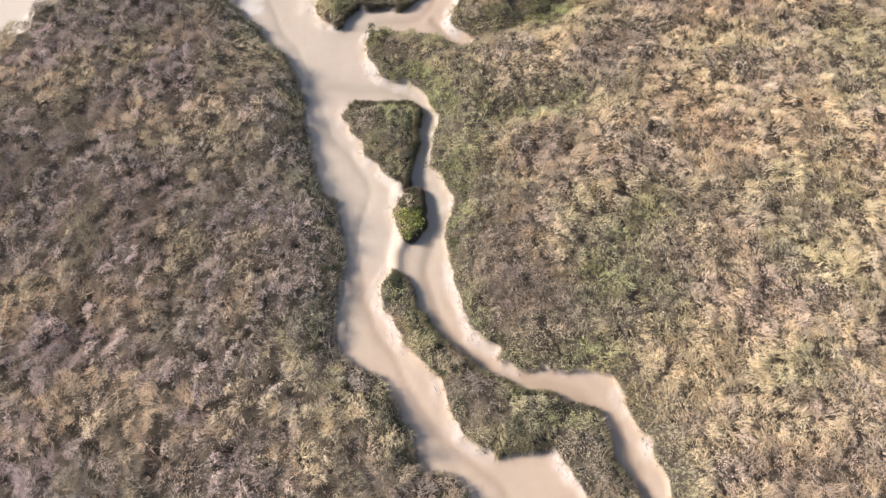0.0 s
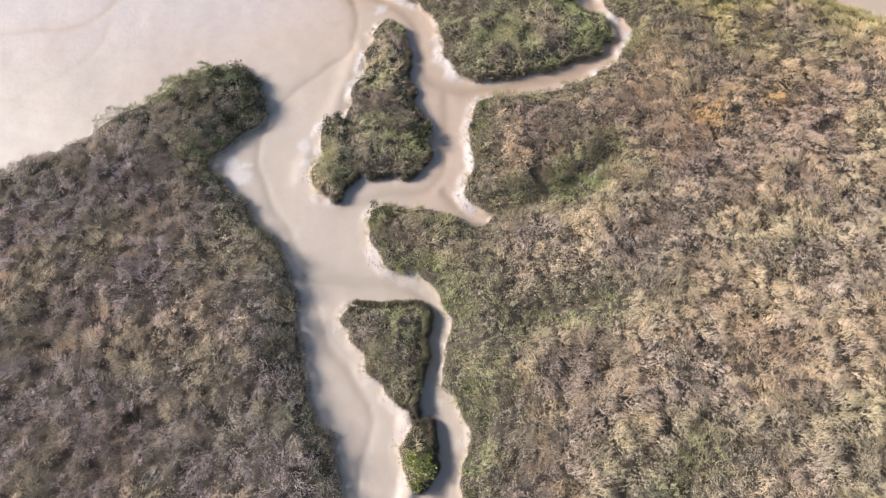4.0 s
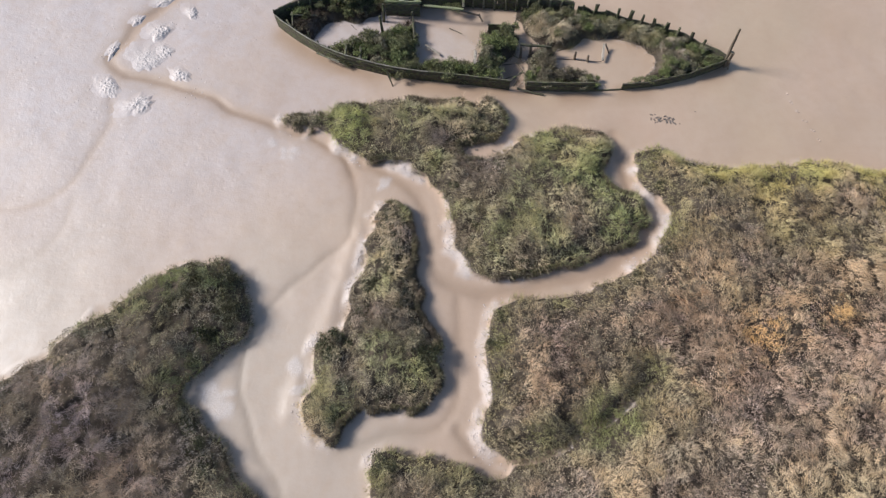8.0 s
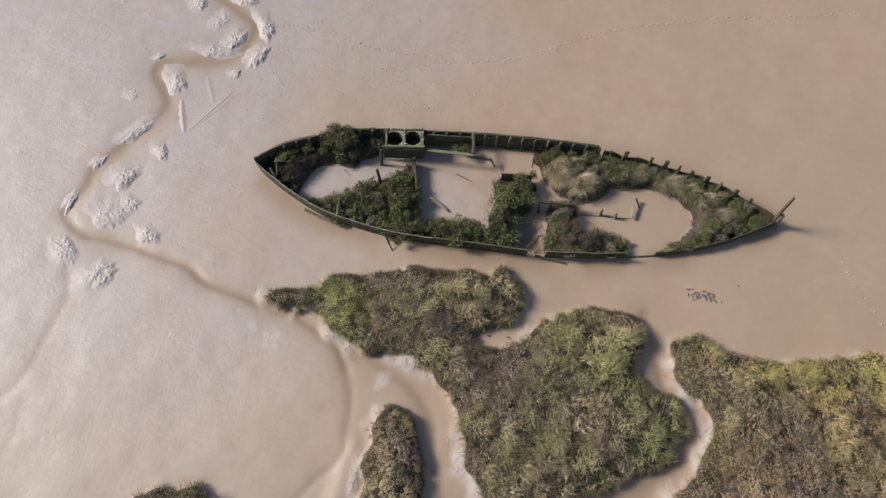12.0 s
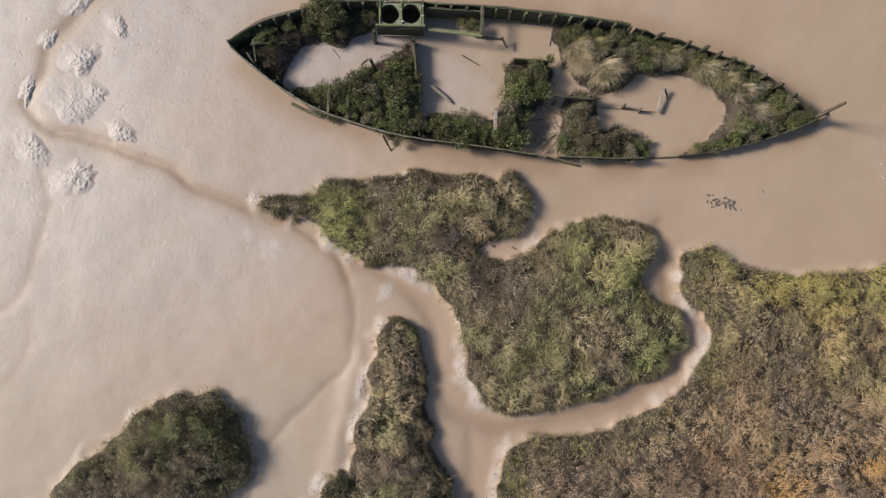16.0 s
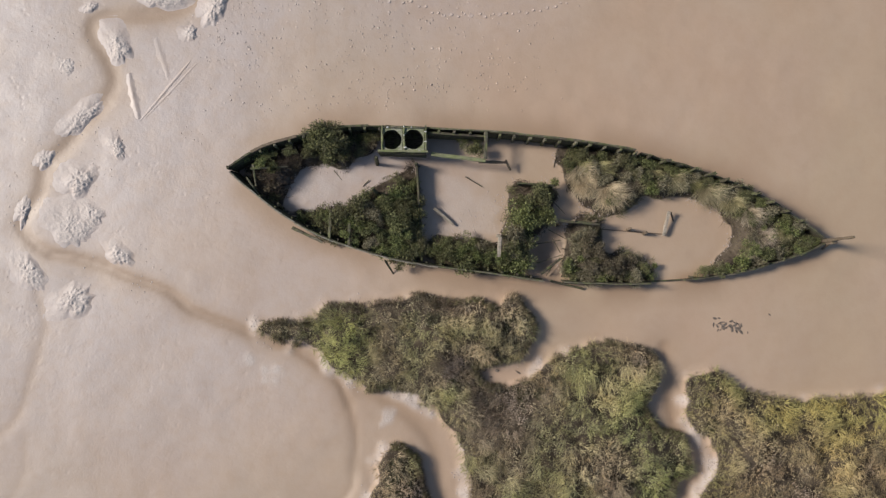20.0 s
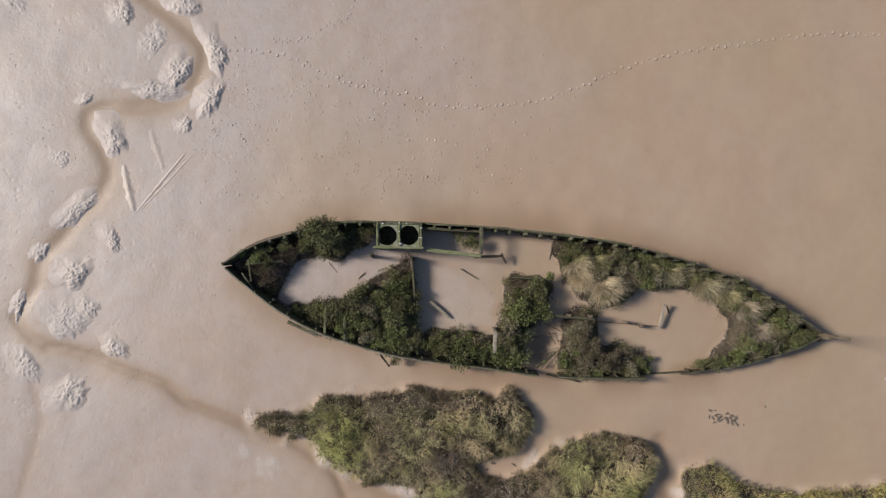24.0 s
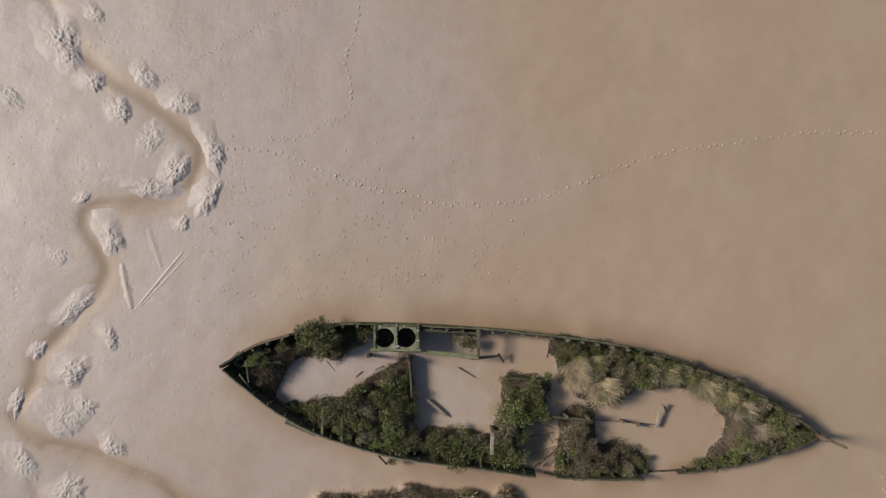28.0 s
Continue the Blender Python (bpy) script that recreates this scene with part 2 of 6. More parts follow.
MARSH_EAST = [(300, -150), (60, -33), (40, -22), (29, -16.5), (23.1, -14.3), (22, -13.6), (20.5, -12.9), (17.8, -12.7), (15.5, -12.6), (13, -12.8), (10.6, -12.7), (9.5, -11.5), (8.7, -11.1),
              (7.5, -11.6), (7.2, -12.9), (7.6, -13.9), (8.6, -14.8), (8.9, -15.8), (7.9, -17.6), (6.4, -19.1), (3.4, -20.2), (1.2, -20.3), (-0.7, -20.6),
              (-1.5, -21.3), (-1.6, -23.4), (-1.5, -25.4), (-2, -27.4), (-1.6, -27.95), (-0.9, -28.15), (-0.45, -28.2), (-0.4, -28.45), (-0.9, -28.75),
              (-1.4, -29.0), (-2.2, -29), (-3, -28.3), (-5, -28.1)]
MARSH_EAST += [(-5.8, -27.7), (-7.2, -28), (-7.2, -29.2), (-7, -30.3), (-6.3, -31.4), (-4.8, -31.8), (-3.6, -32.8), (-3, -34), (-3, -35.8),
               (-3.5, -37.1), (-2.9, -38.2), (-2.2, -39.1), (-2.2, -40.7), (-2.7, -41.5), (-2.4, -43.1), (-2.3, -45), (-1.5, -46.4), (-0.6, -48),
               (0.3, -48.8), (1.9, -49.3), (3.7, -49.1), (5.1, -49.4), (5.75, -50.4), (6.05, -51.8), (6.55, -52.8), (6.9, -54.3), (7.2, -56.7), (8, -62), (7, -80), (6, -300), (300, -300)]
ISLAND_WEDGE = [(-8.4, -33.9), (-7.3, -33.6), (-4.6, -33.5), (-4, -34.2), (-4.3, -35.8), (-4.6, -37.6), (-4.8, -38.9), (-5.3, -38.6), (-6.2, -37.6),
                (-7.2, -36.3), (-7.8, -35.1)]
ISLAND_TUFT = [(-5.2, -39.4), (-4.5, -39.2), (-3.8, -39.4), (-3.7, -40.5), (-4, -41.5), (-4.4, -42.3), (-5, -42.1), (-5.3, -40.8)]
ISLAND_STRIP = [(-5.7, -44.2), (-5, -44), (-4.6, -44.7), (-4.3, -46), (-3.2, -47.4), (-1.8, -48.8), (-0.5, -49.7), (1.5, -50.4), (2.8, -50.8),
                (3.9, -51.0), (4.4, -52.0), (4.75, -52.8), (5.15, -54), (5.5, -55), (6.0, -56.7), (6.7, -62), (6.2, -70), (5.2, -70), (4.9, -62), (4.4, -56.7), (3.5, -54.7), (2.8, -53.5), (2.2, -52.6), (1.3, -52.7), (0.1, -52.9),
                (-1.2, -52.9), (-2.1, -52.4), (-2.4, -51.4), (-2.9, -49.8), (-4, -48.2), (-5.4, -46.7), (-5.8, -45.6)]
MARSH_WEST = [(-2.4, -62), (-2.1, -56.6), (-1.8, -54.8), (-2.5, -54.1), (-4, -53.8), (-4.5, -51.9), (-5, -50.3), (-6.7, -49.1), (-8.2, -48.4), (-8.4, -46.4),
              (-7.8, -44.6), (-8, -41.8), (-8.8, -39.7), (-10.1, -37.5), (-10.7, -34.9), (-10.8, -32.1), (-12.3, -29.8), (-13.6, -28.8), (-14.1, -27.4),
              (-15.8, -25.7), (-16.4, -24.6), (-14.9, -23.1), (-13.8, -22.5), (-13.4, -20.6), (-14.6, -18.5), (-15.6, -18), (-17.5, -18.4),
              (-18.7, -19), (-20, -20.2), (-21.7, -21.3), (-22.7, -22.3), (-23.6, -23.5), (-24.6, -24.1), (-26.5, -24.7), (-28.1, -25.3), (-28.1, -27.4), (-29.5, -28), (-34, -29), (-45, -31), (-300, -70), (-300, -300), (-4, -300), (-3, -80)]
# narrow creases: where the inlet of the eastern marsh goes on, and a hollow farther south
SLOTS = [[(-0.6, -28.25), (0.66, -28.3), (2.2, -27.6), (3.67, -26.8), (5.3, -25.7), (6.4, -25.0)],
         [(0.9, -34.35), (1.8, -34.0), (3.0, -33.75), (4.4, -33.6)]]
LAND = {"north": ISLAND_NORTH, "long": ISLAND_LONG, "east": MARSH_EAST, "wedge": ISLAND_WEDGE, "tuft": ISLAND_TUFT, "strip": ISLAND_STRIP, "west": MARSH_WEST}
# beds of weeds inside the wreck
WRECK_BEDS = [
    [(-13.7, -1.6), (-12.4, -0.6), (-10.7, -0.1), (-8.4, 0.3), (-7.1, 0.2), (-7.4, -0.7), (-9, -1.4), (-10.8, -1.3), (-11.6, -1.8), (-11.9, -3.3), (-12.9, -2.5)],
    [(-12.3, -2.9), (-11.4, -3.45), (-9.6, -3.45), (-8.4, -3.25), (-7.6, -2.65), (-6.3, -2.0), (-5.3, -1.55), (-5.2, -6.0), (-6.6, -5.75), (-8.2, -5.2), (-10.1, -4.5)],
    [(-5, -4.8), (-2.9, -4.7), (-1.6, -5.1), (-1.35, -4.4), (-0.75, -3.3), (-0.5, -2.35), (1.1, -2.4), (1.15, -3.9), (0.9, -4.4), (0.0, -4.7), (-0.1, -5.6), (-0.15, -6.6), (-2.1, -6.45), (-5, -6.05)],
]
WRECK_BEDS += [
    [(1.7, -0.35), (4.4, -0.75), (5.2, -1.0), (7.8, -1.75), (9.9, -2.55), (12.3, -4.0), (13.9, -5.2), (12.3, -6.0), (10.4, -6.55), (8.3, -6.95), (8.7, -6.3), (9.6, -5.6),
     (9.95, -4.7), (9.2, -3.4), (7.6, -2.75), (5.8, -2.9), (4.6, -3.6), (3.2, -3.8), (2.2, -2.7), (1.7, -1.7)],
    [(1.7, -6.9), (1.75, -5.8), (2.1, -5.2), (2.1, -3.95), (3.3, -3.9), (3.5, -4.8), (3.4, -5.5), (5.1, -5.6), (6.3, -6.7), (5.6, -6.95), (3.2, -6.9)],
]
# runnels: width, depth and the way of each
RUNNELS = [
    (0.30, 0.055, [(-24.5, 19), (-22.6, 16), (-20.7, 13), (-18, 11.6), (-15.9, 9.9), (-15.1, 8.3), (-15.7, 6.7), (-17.6, 6.2), (-20.3, 6.2), (-20.7, 5.1), (-19.8, 3.8), (-19.8, 2.4),
                  (-21.4, 0.5), (-23.1, -1.3), (-23.9, -3), (-24.2, -4), (-22.9, -5.4), (-20.2, -6)]),
    (0.17, 0.075, [(-22.9, -5.4), (-20.2, -6), (-18.1, -6.9), (-15.8, -8.2), (-12.8, -9.5),
                  (-10.6, -10.5), (-9, -11.6), (-8.5, -12.9)]),
]
RUNNELS += [
    (0.14, 0.035, [(-8.5, -12.9), (-8.2, -14.5), (-8.4, -16), (-9, -17.1), (-10.6, -18.5), (-12.3, -20.1), (-13.1, -21.3), (-13.6, -23.3), (-13.3, -26.3), (-12.1, -28.1), (-11.1, -29.6),
                  (-10.4, -31.6), (-9.9, -33.2), (-9.2, -34.7), (-7.4, -37.4), (-6.6, -38.9), (-7, -40.3), (-7.5, -41.9), (-6.9, -45.1), (-5.4, -48.1), (-4.5, -49.7),
                  (-3, -52.4), (-1.2, -53.6), (0.7, -55.3), (2, -60)]),
]
RUNNELS += [
    (0.20, 0.018, [(-23.4, -6.8), (-23.1, -8.6), (-23.6, -10.4), (-24.9, -13.6), (-26.3, -14.6), (-28, -14.8), (-34, -15)]),
    (0.20, 0.012, [(-34, -22), (-26.8, -19.2), (-25.4, -17.7), (-24.2, -15.7), (-24.3, -14.1)]),
    (0.30, 0.05, [(6.6, -10.2), (6.6, -12.0), (6.7, -13.7), (8.1, -15.6), (7.7, -17.1), (4.9, -18.8), (1.4, -19.75), (-2.1, -20.1), (-3.7, -19.4), (-4.3, -17.2), (-4.8, -14.4),
                  (-6.2, -13.0), (-8.1, -12.2)]),
    (0.26, 0.035, [(-2.8, -19.9), (-2.9, -23.2), (-3, -26.5), (-5, -26.9), (-8.3, -27.6)]),
    (0.25, 0.06, [(-3, -27.1), (-1.6, -28.7), (-0.8, -28.7)]),
]
RUNNELS += [
    (0.25, 0.06, [(-10.4, -31.8), (-7.6, -32.0), (-5.2, -32.4), (-3.8, -33.4), (-3.5, -34.4), (-3.8, -36.7), (-3.9, -38.4), (-3.1, -39.6), (-3.1, -41), (-3.4, -43), (-3.4, -45.8),
                  (-1.9, -47.9), (-0.2, -49.1), (2.4, -50), (4.2, -50.5), (5.4, -52), (6.2, -54.9), (7, -60)]),
]


def smooth_ring(points, closed=True, times=2):
    p = np.array(points, float)
    for _ in range(times):
        q = np.roll(p, -1, 0) if closed else p[1:]
        r = p if closed else p[:-1]
        new_p = np.empty((len(r) * 2, 2))
        new_p[0::2], new_p[1::2] = r * 0.75 + q * 0.25, r * 0.25 + q * 0.75
        p = new_p if closed else np.vstack([points[0], new_p, points[-1]])
    return p


def edge_distance(x, y, line, closed):
    """Distance to a line of points, and for a closed one whether the places lie inside."""
    best, inside = np.full(x.shape, 1e9), np.zeros(x.shape, bool)
    a, b = line, np.roll(line, -1, 0)
    if not closed:
        a, b = line[:-1], line[1:]
    for (ax, ay), (bx, by) in zip(a, b):
        dx, dy = bx - ax, by - ay
        s = np.clip(((x - ax) * dx + (y - ay) * dy) / (dx * dx + dy * dy + 1e-12), 0, 1)
        best = np.minimum(best, (x - ax - s * dx) ** 2 + (y - ay - s * dy) ** 2)
        if closed and abs(dy) > 1e-9:
            inside ^= ((ay > y) != (by > y)) & (x < ax + (y - ay) * dx / dy)
    return np.sqrt(best), inside


LATTICE = np.random.RandomState(7).rand(256, 256)


def ripple(x, y, size, seed=0):
    """Smooth noise from 0 to 1 with bumps about size metres across."""
    u, v = np.asarray(x) / size + seed * 17.3, np.asarray(y) / size + seed * 9.1
    i, j = np.floor(u).astype(int), np.floor(v).astype(int)
    f, g = u - i, v - j
    f, g = f * f * (3 - 2 * f), g * g * (3 - 2 * g)
    at = lambda a, b: LATTICE[a & 255, b & 255]
    return (at(i, j) * (1 - f) + at(i + 1, j) * f) * (1 - g) + (at(i, j + 1) * (1 - f) + at(i + 1, j + 1) * f) * g


def ramp(v, a, b):
    s = np.clip((v - a) / (b - a), 0, 1)
    return s * s * (3 - 2 * s)


def near(x, y, px, py, r):
    return np.exp(-((x - px) ** 2 + (y - py) ** 2) / (r * r))


# ---- fields of the plan on a regular grid ----
GX0, GX1, GY0, GY1, GS = -46.0, 41.0, -80.0, 24.0, 0.2
gx, gy = np.arange(GX0, GX1 + GS, GS), np.arange(GY0, GY1 + GS, GS)
gxx, gyy = np.meshgrid(gx, gy, indexing="ij")
wx = gxx + (ripple(gxx, gyy, 0.9, 1) - 0.5) * 0.5 + (ripple(gxx, gyy, 0.4, 2) - 0.5) * 0.25
wy = gyy + (ripple(gxx, gyy, 0.9, 3) - 0.5) * 0.5 + (ripple(gxx, gyy, 0.4, 4) - 0.5) * 0.25
FIELD = {}
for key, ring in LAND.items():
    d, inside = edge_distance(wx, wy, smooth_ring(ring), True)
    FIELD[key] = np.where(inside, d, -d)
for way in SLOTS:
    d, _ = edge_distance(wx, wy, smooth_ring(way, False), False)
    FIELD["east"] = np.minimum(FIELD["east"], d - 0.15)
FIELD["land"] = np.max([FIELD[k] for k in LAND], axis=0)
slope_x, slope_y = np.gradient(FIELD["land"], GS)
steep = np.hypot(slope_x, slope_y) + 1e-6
# Sun-side edges: crumbled mud, with its sunlight put into the paler colour.
FIELD["sunward"] = (1 - 0.45 * ramp(-gyy, 26, 33)) * ramp((slope_x + 0.25 * slope_y) / steep, 0.05, 0.75) * ramp(0.6 * ripple(gxx, gyy, 1.3, 44) + 0.4 * ripple(gxx, gyy, 0.5, 45), 0.34, 0.6)
HULL_RING = [(-14.1, -1.5), (-10.7, 0), (-8.4, 0.4), (-2.1, 0.1), (3, -0.5), (7.7, -1.65), (10.8, -3), (14, -5.2), (10.8, -6.5), (5, -7.15), (-0.6, -6.75), (-6.6, -5.8), (-10.8, -4.2)]
d, inside = edge_distance(gxx, gyy, smooth_ring(HULL_RING, True, 1), True)
FIELD["hull"] = np.where(inside, d, -d)
bed_d = []
for n, ring in enumerate(WRECK_BEDS):
    d, inside = edge_distance(wx, wy, smooth_ring(ring, True, 1), True)
    bed_d.append(np.where(inside, d, -d))
FIELD["bed"] = np.max(bed_d, axis=0)
runnel = np.zeros(gxx.shape)
for width, depth, way in RUNNELS:
    d, _ = edge_distance(gxx + (ripple(gxx, gyy, 1.6, 5) - 0.5) * 0.5, gyy + (ripple(gxx, gyy, 1.6, 6) - 0.5) * 0.5, smooth_ring(way, False), False)
    runnel = np.maximum(runnel, depth * np.exp(-(d / width) ** 2) + 0.4 * depth * np.exp(-(d / (width * 3.5)) ** 2))
FIELD["runnel"] = runnel
# narrow bare ridges that join the small islands, and the slip marks by the runnel
RIDGES = [(0.26, 0.22, [(-5.1, -38.5), (-5.0, -39.4)]), (0.28, 0.24, [(-4.85, -42.0), (-5.0, -43.0), (-5.25, -44.4)]),
          (0.5, 0.10, [(-9.6, -22.0), (-9.0, -19.5), (-8.2, -16.5)]), (0.4, 0.08, [(-10.9, -24.5), (-11.2, -26.0)])]
ridge = np.zeros(gxx.shape)
for width, rise, way in RIDGES:
    d, _ = edge_distance(gxx + (ripple(gxx, gyy, 0.6, 7) - 0.5) * 0.25, gyy, smooth_ring(way, False, 1), False)
    ridge = np.maximum(ridge, rise * np.exp(-(d / width) ** 2))
FIELD["ridge"] = ridge


def field(name, x, y):
    u, v = np.clip((x - GX0) / GS, 0, len(gx) - 1.001), np.clip((y - GY0) / GS, 0, len(gy) - 1.001)
    i, j = u.astype(int), v.astype(int)
    f, g, m = u - i, v - j, FIELD[name]
    return (m[i, j] * (1 - f) + m[i + 1, j] * f) * (1 - g) + (m[i, j + 1] * (1 - f) + m[i + 1, j + 1] * f) * g


def land_height(x, y):
    """The height of the one sheet of ground."""
    x, y = np.asarray(x, float), np.asarray(y, float)
    d = field("land", x, y)
    away = np.maximum(np.maximum(-28 - x, x - 24), np.maximum(-58 - y, y - 17))
    near_by = 1 - 0.9 * ramp(away, 0, 25)
    z = (ripple(x, y, 7, 1) - 0.5) * 0.10 * near_by + (ripple(x, y, 2.2, 2) - 0.5) * 0.05 + (ripple(x, y, 0.8, 3) - 0.5) * 0.02
    z -= field("runnel", x, y)
    crumb = (ripple(x, y, 0.5, 4) - 0.5) + 0.6 * (ripple(x, y, 0.22, 5) - 0.5)
    sunward = field("sunward", x, y)
    z += (0.03 + 0.10 * sunward) * ramp(d, -0.6, 0.0) + crumb * (0.02 + 0.10 * sunward) * ramp(d, -0.55, -0.1)
    z += (0.26 + 0.08 * crumb) * ramp(d, -0.10, 0.12) + 0.30 * ramp(d, 0.2, 2.2)
    z += ramp(d, 0.2, 1.2) * ((ripple(x, y, 2.6, 6) - 0.5) * 0.25 + (ripple(x, y, 0.8, 7) - 0.5) * 0.30 + (ripple(x, y, 0.42, 47) - 0.5) * 0.30) * near_by
    z += field("ridge", x, y)
    z -= 0.36 * near(x, y, 0.75, -5.7, 0.75) + 0.10 * near(x, y, 1.35, -4.6, 0.5)
    b = np.minimum(field("bed", x, y), field("hull", x, y) - 0.15)
    z += 0.42 * ramp(b, -0.1, 0.7) + 0.30 * ramp(b, 0.1, 0.8) * ripple(x, y, 0.8, 8)
    return z


def mesh_of(name, verts, loops, starts, material, attributes=(), smooth=False):
    """A mesh from arrays: places, corner indices and the first corner of each face."""
    me = bpy.data.meshes.new(name)
    me.vertices.add(len(verts)), me.loops.add(len(loops)), me.polygons.add(len(starts))
    me.vertices.foreach_set("co", np.asarray(verts, np.float32).ravel())
    me.loops.foreach_set("vertex_index", np.asarray(loops, np.int32))
    me.polygons.foreach_set("loop_start", np.asarray(starts, np.int32))
    me.polygons.foreach_set("use_smooth", np.full(len(starts), smooth))
    for key, kind, values in attributes:
        layer = me.attributes.new(key, kind, "POINT")
        layer.data.foreach_set("color" if kind == "FLOAT_COLOR" else "value", np.asarray(values, np.float32).ravel())
    me.update(calc_edges=True)
    me.materials.append(material)
    return me


def spread_axis(stretches, far=2600.0):
    """Even steps along each stretch (from, to, step), then growing ones out to the horizon."""
    mid = [v for a, b, step in stretches for v in np.arange(a, b - step / 2, step)] + [stretches[-1][1]]
    a, step = stretches[0][0], stretches[0][2]
    out, grow, at = [], step, 0.0
    while at < far:
        grow *= 1.35
        at += grow
        out.append(at)
    return np.array([a - o for o in reversed(out)] + mid + [mid[-1] + o for o in out])


def pitted_share(x, y):
    """Where the flat is greyer and pitted, 0 to 1."""
    return ramp(-x + 8 * ramp(y, 0, 8) + (ripple(x, y, 6, 9) - 0.5) * 9, 2, 22) * ramp(y, -26, -6)


def build_ground():
    xs, ys = spread_axis([(-30.0, -17.0, 0.16), (-17.0, 10.0, 0.14), (10.0, 26.0, 0.28)]), spread_axis([(-60.0, -12.0, 0.15), (-12.0, 2.0, 0.14), (2.0, 19.0, 0.17)])
    x, y = np.meshgrid(xs, ys, indexing="ij")
    z = land_height(x, y)
    nx, ny = x.shape
    index = np.arange(nx * ny).reshape(nx, ny)
    quads = np.stack([index[:-1, :-1], index[1:, :-1], index[1:, 1:], index[:-1, 1:]], -1).reshape(-1, 4)
    d = field("land", x, y)
    soil = np.maximum(ramp(d, -0.15, 0.2), ramp(np.minimum(field("bed", x, y), field("hull", x, y) - 0.1), -0.3, 0.1))
    flow = ramp(y, -16, -12)
    wet = np.clip(field("runnel", x, y) * (14 + 2 * flow), 0, 0.68 + 0.12 * flow)
    sunward = field("sunward", x, y)
    rim_crumb = ramp(d, -0.75, -0.15) * ramp(-d, -0.05, 0.1) * sunward
    rim_crumb = np.maximum(rim_crumb, 0.8 * ramp(near(x, y, -12.4, -11.2, 0.55) + near(x, y, -6.9, -13.3, 0.6) + near(x, y, -13.4, -10.6, 0.35) + near(x, y, -14.4, -25.6, 0.8) + near(x, y, -15.2, -24.9, 0.6) + near(x, y, -10.7, -24.9, 0.5) + near(x, y, -11.0, -23.7, 0.5) + 0.8 * (ripple(x, y, 0.35, 52) - 0.5), 0.35, 0.9))
    turf = ramp(np.maximum(np.maximum(-29 - x, x - 25), -59 - y) + 3 * (ripple(x, y, 2.0, 56) - 0.5), -1, 4)
    wet = np.maximum(wet, 0.85 * ramp(field("hull", x, y), -1.7, -0.1) * ramp(ripple(x, y, 1.8, 35), 0.0, 0.6)) * (1 - soil)
    inner = ramp(field("hull", x, y), 0.0, 0.5)
    # Wet silt in the gap between two beds, coloured darker for its shade too.
    wet = np.maximum(wet * (1 - 0.85 * inner), 0.95 * inner * ramp(near(x, y, 0.8, -5.7, 0.9) + 0.7 * near(x, y, 1.4, -4.5, 0.6) + 0.5 * (ripple(x, y, 0.5, 60) - 0.5), 0.25, 0.6)) * (1 - soil)
    pitted = pitted_share(x, y) * (1 - wet)
    # Paler towards the sun, so part of the light is in the colour.
    pitted = np.maximum(pitted, ramp(d, -0.6, -0.1) * (0.1 + 0.85 * sunward))
    pitted = np.maximum(pitted, inner * (0.95 - 0.5 * ramp(x, -7, -5) - 0.4 * ramp(x, -4, 0)))
    rim_crumb = np.maximum(rim_crumb, inner * ramp(near(x, y, -1.9, -3.3, 0.55) + near(x, y, -2.0, -4.3, 0.6) + near(x, y, -3.3, -2.6, 1.1) + near(x, y, -3.2, -4.3, 0.9) + near(x, y, -11.0, -2.2, 0.9) + near(x, y, -9.6, -2.5, 0.7) + near(x, y, -8.6, -1.5, 0.6)
                                                   + 0.9 * (ripple(x, y, 0.5, 50) - 0.5), 0.3, 1.0) * 0.35)
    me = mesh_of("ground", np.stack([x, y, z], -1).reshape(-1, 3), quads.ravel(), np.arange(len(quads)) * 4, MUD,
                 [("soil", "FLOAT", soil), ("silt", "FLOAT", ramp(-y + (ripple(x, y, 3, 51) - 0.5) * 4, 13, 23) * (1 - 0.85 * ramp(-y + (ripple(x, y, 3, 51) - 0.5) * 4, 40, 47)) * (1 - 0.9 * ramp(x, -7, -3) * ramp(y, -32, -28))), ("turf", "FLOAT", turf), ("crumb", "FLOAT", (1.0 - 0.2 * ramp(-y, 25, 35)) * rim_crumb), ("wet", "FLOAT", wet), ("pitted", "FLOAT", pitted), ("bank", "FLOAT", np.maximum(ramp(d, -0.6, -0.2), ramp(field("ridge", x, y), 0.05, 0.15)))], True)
    tagged(new("ground", me), "smooth wet brown estuary mud with runnels and low marsh banks", "mudflat", kind="structure")


build_ground()


# ---- plants ----
rng = np.random.RandomState(11)
STRAW, TAN, OLIVE, GREEN = np.array((0.372, 0.298, 0.193)), np.array((0.355, 0.273, 0.188)), np.array((0.22, 0.21, 0.105)), np.array((0.20, 0.22, 0.085))
YELLOW = np.array((0.335, 0.303, 0.118))
UMBER, MAUVE, RUST, RUSSET = np.array((0.18, 0.138, 0.107)), np.array((0.29, 0.228, 0.208)), np.array((0.70, 0.41, 0.09)), np.array((0.40, 0.235, 0.16))


def blend(a, b, s):
    return a + (b - a) * np.asarray(s)[..., None]


